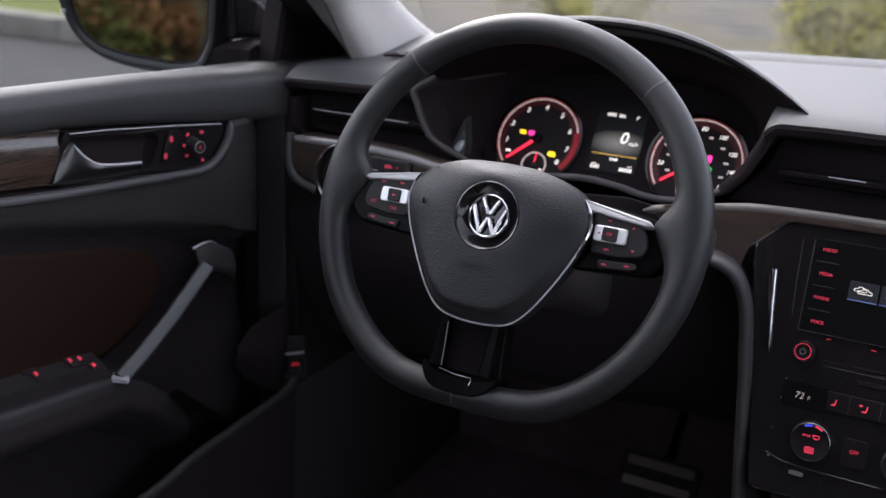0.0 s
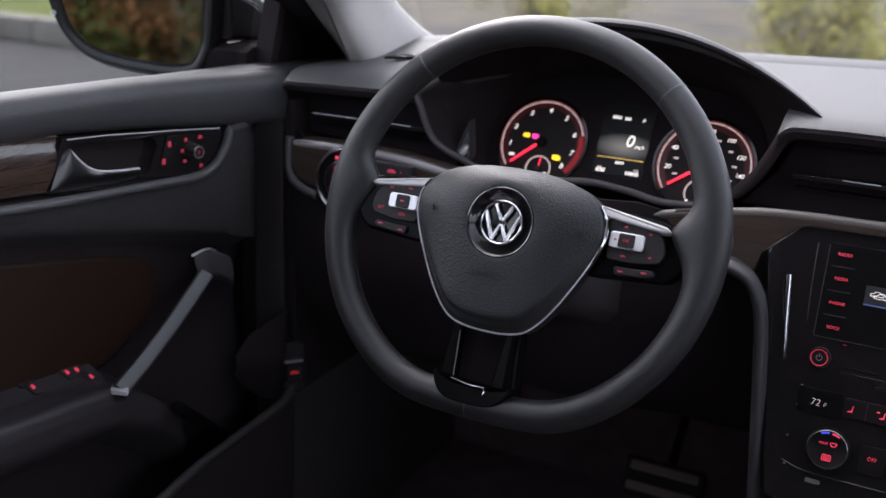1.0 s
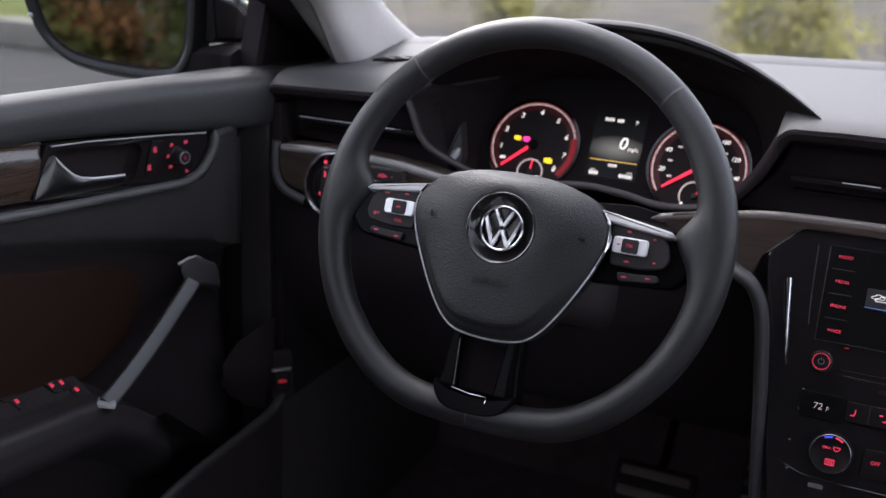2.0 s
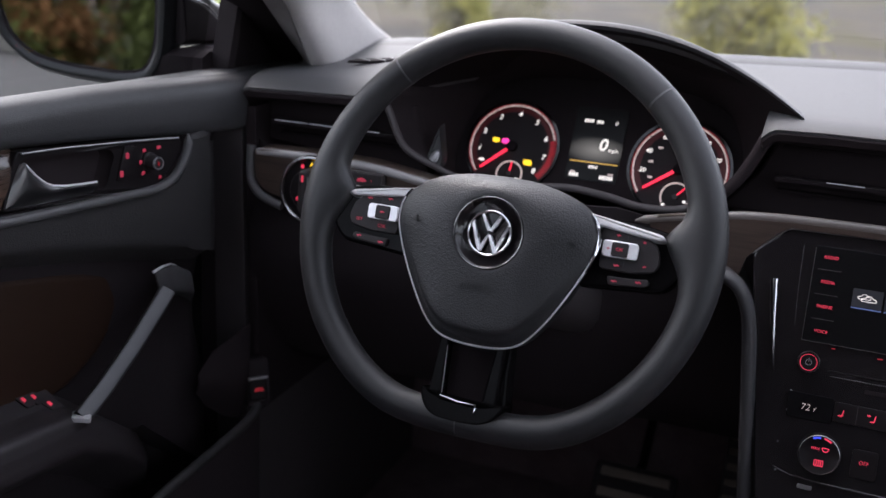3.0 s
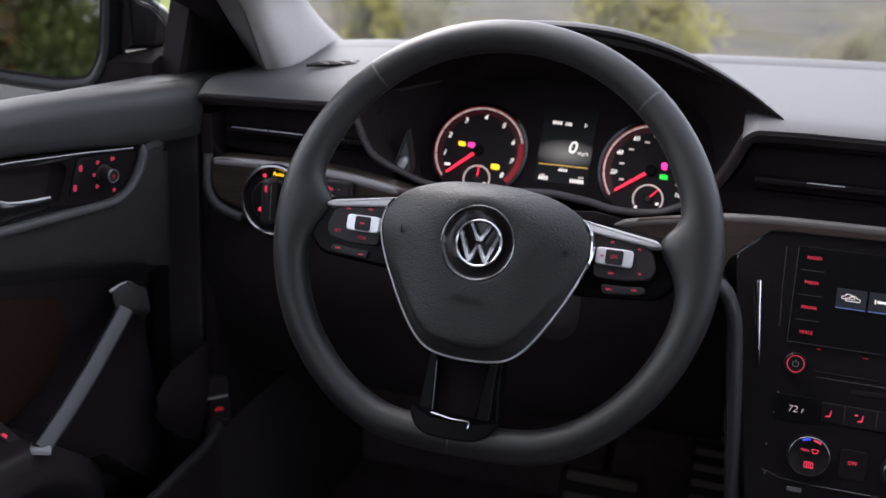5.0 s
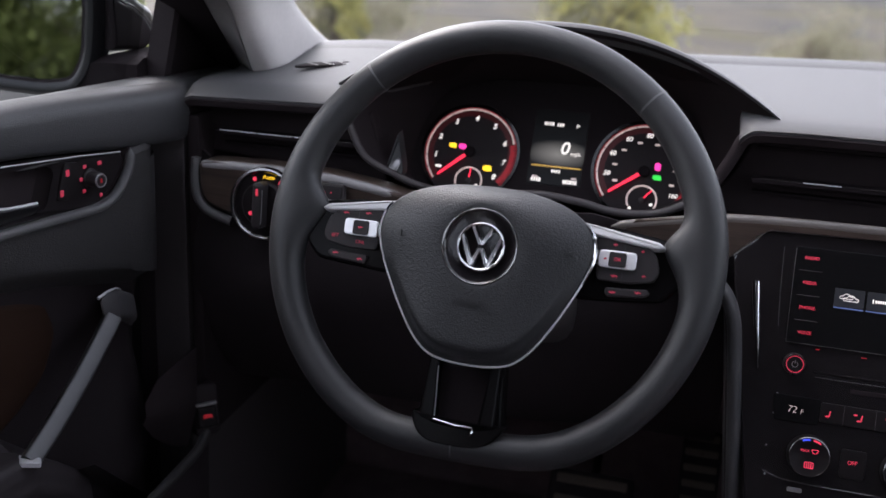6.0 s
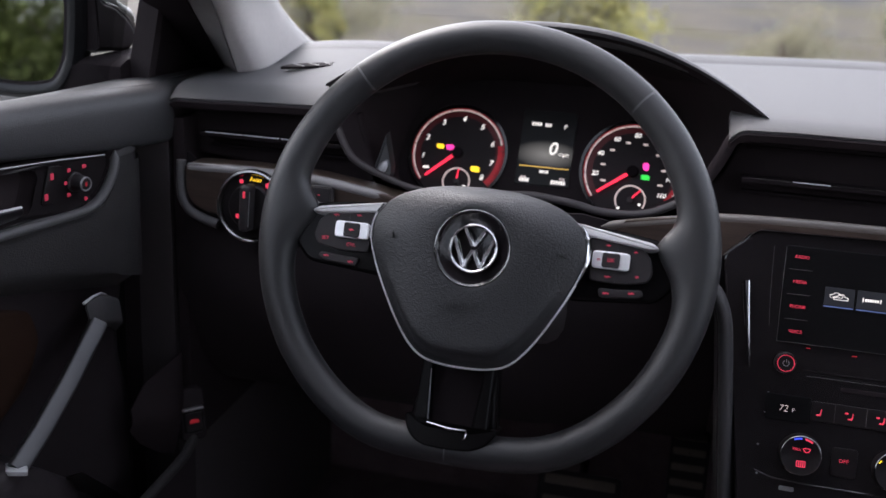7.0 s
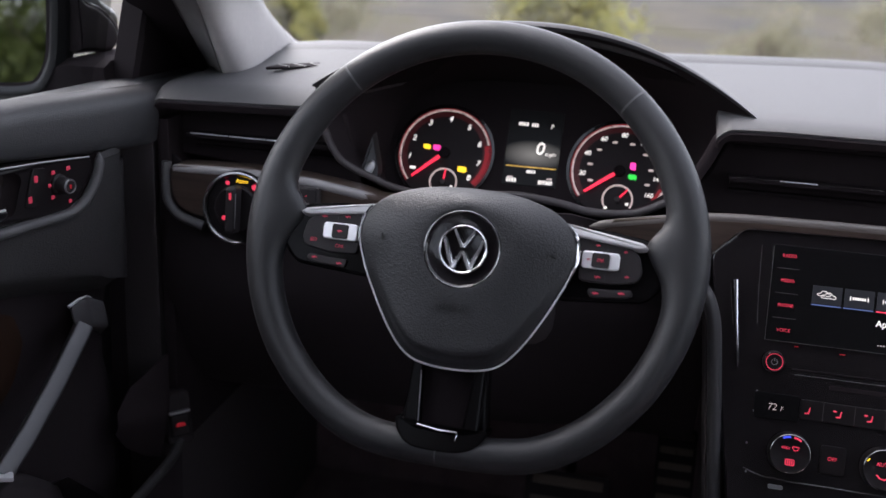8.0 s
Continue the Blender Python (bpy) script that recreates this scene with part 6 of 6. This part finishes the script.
def door_mirror():
    d = thing("door_mirror", None, "black door mirror outside the driver's window", "door mirror")
    # face frame: x across, y up, z towards the driver's back
    o = Vector((-0.965, 0.180, 1.025))
    m = Matrix.Translation(o) @ Euler((radians(90), 0, radians(14))).to_matrix().to_4x4()
    out = rounded([(-0.112, 0.06), (-0.107, 0.015), (-0.088, -0.035), (-0.055, -0.062), (-0.01, -0.072), (0.06, -0.078), (0.098, -0.072), (0.116, -0.04), (0.122, 0.02), (0.120, 0.09), (-0.09, 0.09)], 0.02, 5)
    rings = [[(v.x, v.y, h) for v in inset(out, dd)] for dd, h in ((0.0140, -0.006), (0.0128, 0.000), (0.009, 0.003), (0.003, 0.003), (0.0, -0.002), (-0.004, -0.012), (-0.002, -0.04), (0.012, -0.075), (0.04, -0.095))]
    part("housing", loft(rings, cap0=False), PAINT, d, "black painted mirror housing", m)
    gl = [(v.x + 0.003, v.y + 0.001) for v in inset(out, 0.0150)]
    part("mirror_glass", plate(gl, -0.010, -0.003, 0.0006), MIRROR, d, "mirror glass", m @ pose(0, 0, 0, -4, 2, 0))
    part("gasket", band([(v.x, v.y) for v in inset(out, 0.0126)], [(v.x, v.y) for v in inset(out, 0.0155)], -0.012, 0.0005), RUBBER, d, "black gasket", m)
    side = Matrix(((0, 0, 1, 0), (1, 0, 0, 0), (0, 1, 0, 0), (0, 0, 0, 1)))
    cheek = smooth_path([(0.225, 0.998, 0), (0.245, 0.996, 0), (0.283, 0.9915, 0), (0.3005, 0.996, 0), (0.3050, 1.008, 0), (0.293, 1.0245, 0), (0.267, 1.0405, 0), (0.238, 1.0515, 0), (0.228, 1.085, 0), (0.225, 1.12, 0)], 4)
    cap = smooth_path([(0.245, 0.99, 0), (0.330, 0.985, 0), (0.352, 0.995, 0), (0.358, 1.012, 0), (0.352, 1.030, 0), (0.322, 1.045, 0), (0.28, 1.08, 0), (0.245, 1.12, 0)], 4)
    part("cap", plate([(v.x, v.y) for v in cap], -0.90, -0.866, 0.008), PAINT, d, "black painted cap of the housing", side)
    # pale strip added in place of the edge's highlight
    part("cheek_highlight", sweep([(-0.8380, v.x, v.y) for v in cheek[16:29]], 0.0014, 0.0014, up=(1, 0, 0), n=6), GREYMETAL, d, "highlight on the housing's edge, put in as a pale strip")
    part("cheek", plate([(v.x, v.y) for v in cheek], -0.865, -0.838, 0.006), TRIMBLACK, d, "rounded inner end of the housing", side)
    part("arm", loft([[(x, 0.205, 0.940), (x, 0.36, 0.935), (x, 0.36, z1 - 0.006), (x, 0.345, z1), (x, 0.22, z1), (x, 0.205, z1 - 0.006)] for x, z1 in ((-0.87, 0.985), (-0.845, 0.9925), (-0.80, 0.9925))]), PITCH, d, "black mirror arm")
    part("lamp_stud", plate(disc(0.003, n=12), 0, 0.003, 0.001), SILVER, d, "", m @ at(-0.094, -0.008, 0.002))


door_mirror()


def panes():
    rows = []
    for i in range(21):
        x = -0.70 + 1.40 * i / 20
        y = windscreen_y(x) + 0.015
        top = -0.26 - 0.20 * x * x
        rows.append([(x, y, 0.992), (x * 0.93, y + (top - y) * 0.5, 1.215), (x * 0.86, top, 1.42)])
    w = tagged(part("windscreen", sheet([smooth_path(r, 3) for r in rows]), GLASS), "clear curved windscreen", "windscreen", "", "structure")
    w.visible_shadow = False
    rows = []
    for y in (-0.62, -0.4, -0.2, 0.0, 0.225):
        rows.append([(-0.816, y, 0.965), (-0.79, y, 1.10)] + ([(-0.68, y, 1.38)] if y < -0.1 else [(-0.752, y, 1.20)]))
    s = tagged(part("side_window", sheet(rows), DIMGLASS), "clear side window of the driver's door", "car window", "", "structure")
    s.visible_shadow = False
    # unseen rear side panes, added to let some light in from behind
    for side, n in ((-1, "left"), (1, "right")):
        g = tagged(part("window_rear_" + n, sheet([[(side * 0.79, y, 0.975), (side * 0.73, y, 1.20), (side * 0.65, y, 1.40)] for y in (-1.70, -1.3, -0.76)]), PRIVACY), "dark rear side window", "car window", "", "structure")
        g.visible_shadow = False
    g = tagged(part("window_right", sheet([[(0.79, y, 0.965), (0.75, y, 1.15), (0.64, y + (-0.3 if y > 0.1 else 0), 1.40)] for y in (-0.72, -0.3, 0.0, 0.22)]), DIMGLASS), "clear side window of the far door", "car window", "", "structure")
    g.visible_shadow = False


panes()


# ---- outside ----
def slope_material():
    """Pale stony ground with patches of dry and green growth."""
    m = bpy.data.materials.new("dry slope")
    m.use_nodes = True
    t = m.node_tree
    b = t.nodes["Principled BSDF"]
    tc = t.nodes.new("ShaderNodeTexCoord")
    mp = t.nodes.new("ShaderNodeMapping")
    mp.inputs["Scale"].default_value = (0.30, 0.30, 1)
    n1 = t.nodes.new("ShaderNodeTexNoise")
    n1.inputs["Scale"].default_value, n1.inputs["Detail"].default_value = 0.8, 5
    ramp = t.nodes.new("ShaderNodeValToRGB")
    cols = ((0.30, (0.034, 0.034, 0.034)), (0.42, (0.050, 0.047, 0.040)), (0.52, (0.066, 0.058, 0.046)), (0.62, (0.048, 0.046, 0.024)), (0.75, (0.072, 0.063, 0.052)))
    e = ramp.color_ramp.elements
    e[0].position, e[0].color = cols[0][0], (*cols[0][1], 1)
    e[1].position, e[1].color = cols[-1][0], (*cols[-1][1], 1)
    for p, c in cols[1:-1]:
        k = e.new(p)
        k.color = (*c, 1)
    t.links.new(tc.outputs["Object"], mp.inputs[0]), t.links.new(mp.outputs[0], n1.inputs["Vector"])
    t.links.new(n1.outputs[0], ramp.inputs[0]), t.links.new(ramp.outputs[0], b.inputs["Base Color"])
    b.inputs["Roughness"].default_value = 0.95
    b.inputs["Specular IOR Level"].default_value = 0.08
    return m


ROAD = material("worn asphalt", (0.040, 0.040, 0.0405), 0.95, spec=0.1, vary=0.2, scale=3, bump=0.4, bscale=60)
KERB = material("pale concrete kerb", (0.20, 0.19, 0.17), 0.95, spec=0.1, vary=0.25, scale=4, bump=0.3, bscale=80, tint=(0.13, 0.12, 0.105))
GRASS = material("rough grass", (0.078, 0.090, 0.022), 0.95, spec=0.05, vary=0.35, scale=1.2, tint=(0.042, 0.052, 0.014))
SLOPE = slope_material()
LEAFY = material("yellow-green leaves", (0.38, 0.355, 0.12), 0.8, spec=0.1, vary=0.3, scale=3, tint=(0.30, 0.29, 0.11))
# tan leaves paled further, so that the haze is in their colour
LEAFP = material("pale tan leaves with haze in the colour", (0.24, 0.222, 0.145), 0.9, spec=0.1, vary=0.3, scale=3, tint=(0.18, 0.172, 0.115))
LEAFG = material("green leaves", (0.066, 0.080, 0.02), 0.8, spec=0.15, vary=0.3, scale=3, tint=(0.034, 0.045, 0.012))
LEAFO = material("rust leaves", (0.12, 0.05, 0.018), 0.8, spec=0.15, vary=0.3, scale=3, tint=(0.05, 0.028, 0.01))
BARK = material("bark", (0.09, 0.07, 0.05), 0.95, vary=0.3, scale=12, bump=0.6, bscale=60)


def ground():
    rows = []
    for i in range(61):
        a = i / 60
        r = 0.0 if i == 0 else 1.5 * (1600 / 1.5) ** ((i - 1) / 59)
        rows.append((r, a))
    bm = bmesh.new()
    vs = [[bm.verts.new((-0.5, 0, 0))]]
    n = 72
    for r, a in rows[1:]:
        ring = []
        for j in range(n):
            q = 2 * math.pi * j / n
            x, y = r * math.cos(q), r * math.sin(q)
            z = 0.0
            if y > 5.6:
                z = -2.3 * min(1, (y - 5.6) / 9) ** 1.3 + (0.05 * (y - 60) if y > 60 else 0)
            z += 0.12 * noise.noise(Vector((x * 0.15, y * 0.15, 0))) * min(1, max(0, (r - 9) / 6))
            ring.append(bm.verts.new((x, y, z - 0.002)))
        vs.append(ring)
    for j in range(n):
        bm.faces.new((vs[0][0], vs[1][j], vs[1][(j + 1) % n]))
    for a, b in zip(vs[1:], vs[2:]):
        for j in range(n):
            bm.faces.new((a[j], b[j], b[(j + 1) % n], a[(j + 1) % n]))
    tagged(part("ground", bm, SLOPE), "dry pale slope of grass and gravel round the road", "ground", "", "structure")
    tagged(part("road", sheet([[(x, y, 0.004) for y in (-40, -20, -5, 0, 3, 5.2)] for x in (-60, -30, -10, -5, 0, 5, 30, 60)], 0.0), ROAD), "pale worn asphalt road beside the car", "road", "", "structure")


ground()


def kerb():
    k = thing("kerb", None, "low pale stone kerb along the road", "kerb", "", "structure")
    x = -22.0
    while x < -3.7:
        w = 0.95
        y = 5.25 - 0.05 * max(0, x + 6)
        h = 0.19 + random.uniform(-0.008, 0.008)
        part("kerb_stone", block(x + 0.012, x + w, y, y + 0.24, 0, h, 0.02), KERB, k)
        x += w
    rows = []
    for f in (12, 6, 3, 1.8, 1.3, 1.0):
        rows.append([(-0.62 * (6.3 + d) * f, 5.46 + d, 0.17 + 0.04 * d + 0.03 * noise.noise(Vector((f * 3, d, 0)))) for d in (0, 0.5, 1, 2, 4, 7)])
    tagged(part("verge", sheet(rows), GRASS), "rough green grass verge behind the kerb", "grass", "", "structure")


kerb()


def shrub(x, y, z, r, h, mats, seed, n, label, group, leaf=0.036):
    """A shrub or small tree: trunk, limbs and a crown of many small leaf blades in uneven clumps."""
    rnd = random.Random(seed)
    t = thing("shrub", Matrix.Translation((x, y, z)), label, "shrub", group)
    bm = bmesh.new()
    tops = []
    sweep([(0, 0, -0.1), (0.02, 0, h * 0.3), (0.05, 0.03, h * 0.6)], lambda s: 0.07 * (1 - 0.6 * s), n=7, bm=bm)
    for i in range(8):
        a = rnd.uniform(0, 6.28)
        e = Vector((math.cos(a) * r * rnd.uniform(0.4, 0.85), math.sin(a) * r * rnd.uniform(0.4, 0.85), h * rnd.uniform(0.35, 0.95)))
        s0 = Vector((0.02, 0, h * rnd.uniform(0.1, 0.5)))
        sweep([s0, (s0 + e) / 2 + Vector((0, 0, 0.08)), e], lambda s: 0.03 * (1 - 0.8 * s), n=5, bm=bm)
        tops.append(e)
    part("trunk", bm, BARK, t)
    for mi, mt in enumerate(mats):
        verts, faces = [], []
        clumps = []
        for i in range(26):
            e = rnd.choice(tops)
            f = rnd.uniform(0.5, 1.1)
            clumps.append((Vector((e.x * f, e.y * f, max(0.15, e.z * rnd.uniform(0.5, 1.08)))), rnd.uniform(0.12, 0.3) * r))
        for i in range(n // len(mats)):
            c, cr = rnd.choice(clumps)
            d = Vector((rnd.gauss(0, 1), rnd.gauss(0, 1), rnd.gauss(0, 0.8))) * cr * 0.6
            p = c + d
            u = Vector((rnd.gauss(0, 1), rnd.gauss(0, 1), rnd.gauss(0, 1))).normalized()
            v = u.cross(Vector((rnd.gauss(0, 1), rnd.gauss(0, 1), rnd.gauss(0, 1)))).normalized()
            s = leaf * rnd.uniform(0.65, 1.35)
            k = len(verts)
            verts += [p - u * s, p + v * s * 0.45, p + u * s, p - v * s * 0.45]
            faces.append((k, k + 1, k + 2, k + 3))
        me = bpy.data.meshes.new("crown")
        me.from_pydata(verts, [], faces)
        tagged(part("crown", me, mt, t), "", kind="stuff")
    return t


def falling(y):
    """Height of the ground ahead."""
    return -2.3 * min(1, max(0, y - 5.6) / 9) ** 1.3


for i, (x, y, r, h, ms) in enumerate(((-1.75, 11.6, 1.0, 2.6, [LEAFY, LEAFY, LEAFP]), (-5.3, 12.4, 0.5, 2.3, [LEAFY, LEAFP]), (-9.0, 24, 2.0, 1.9, [LEAFP, LEAFP]), (-4.0, 27, 1.8, 1.7, [LEAFP, LEAFY]),
                                      (1.5, 25, 2.0, 1.6, [LEAFP, LEAFP]), (6.0, 29, 2.4, 2.0, [LEAFP, LEAFP]), (11.5, 27, 2.0, 1.8, [LEAFP, LEAFY]), (-13.0, 30, 2.4, 2.4, [LEAFP, LEAFY]))):
    shrub(x, y, falling(y), r, h, ms, 3 + i, 14000 if i < 2 else 9000, "yellow-green autumn shrub on the slope ahead" if i < 2 else "pale shrub on the slope ahead, haze put into its leaves", "shrubs ahead")
for i, (x, y, r, h, ms) in enumerate(((-0.8, -7.6, 1.3, 1.5, [LEAFG, LEAFG]), (-2.9, -7.4, 1.3, 1.6, [LEAFG, LEAFO]), (-5.2, -7.6, 1.4, 1.6, [LEAFG, LEAFG]), (-7.4, -7.6, 1.4, 1.6, [LEAFG, LEAFO]), (-0.2, -9.6, 1.9, 3.6, [LEAFG, LEAFG]), (1.8, -10.5, 2.2, 4.0, [LEAFG, LEAFO]), (-2.2, -9.0, 1.7, 3.4, [LEAFG, LEAFG]), (-4.6, -9.5, 1.9, 3.6, [LEAFG, LEAFO]), (-7.2, -9.0, 1.9, 3.4, [LEAFG, LEAFG, LEAFO]), (-3.4, -12.5, 2.2, 4.4, [LEAFG, LEAFG]), (-6.4, -12.5, 2.4, 4.6, [LEAFG, LEAFG]), (-9.8, -10.5, 2.2, 4.0, [LEAFG, LEAFO]))):
    shrub(x, y, 0.0, r, h, ms, 20 + i, 13000, "dense green and rust shrub behind the car", "shrubs behind", 0.045)
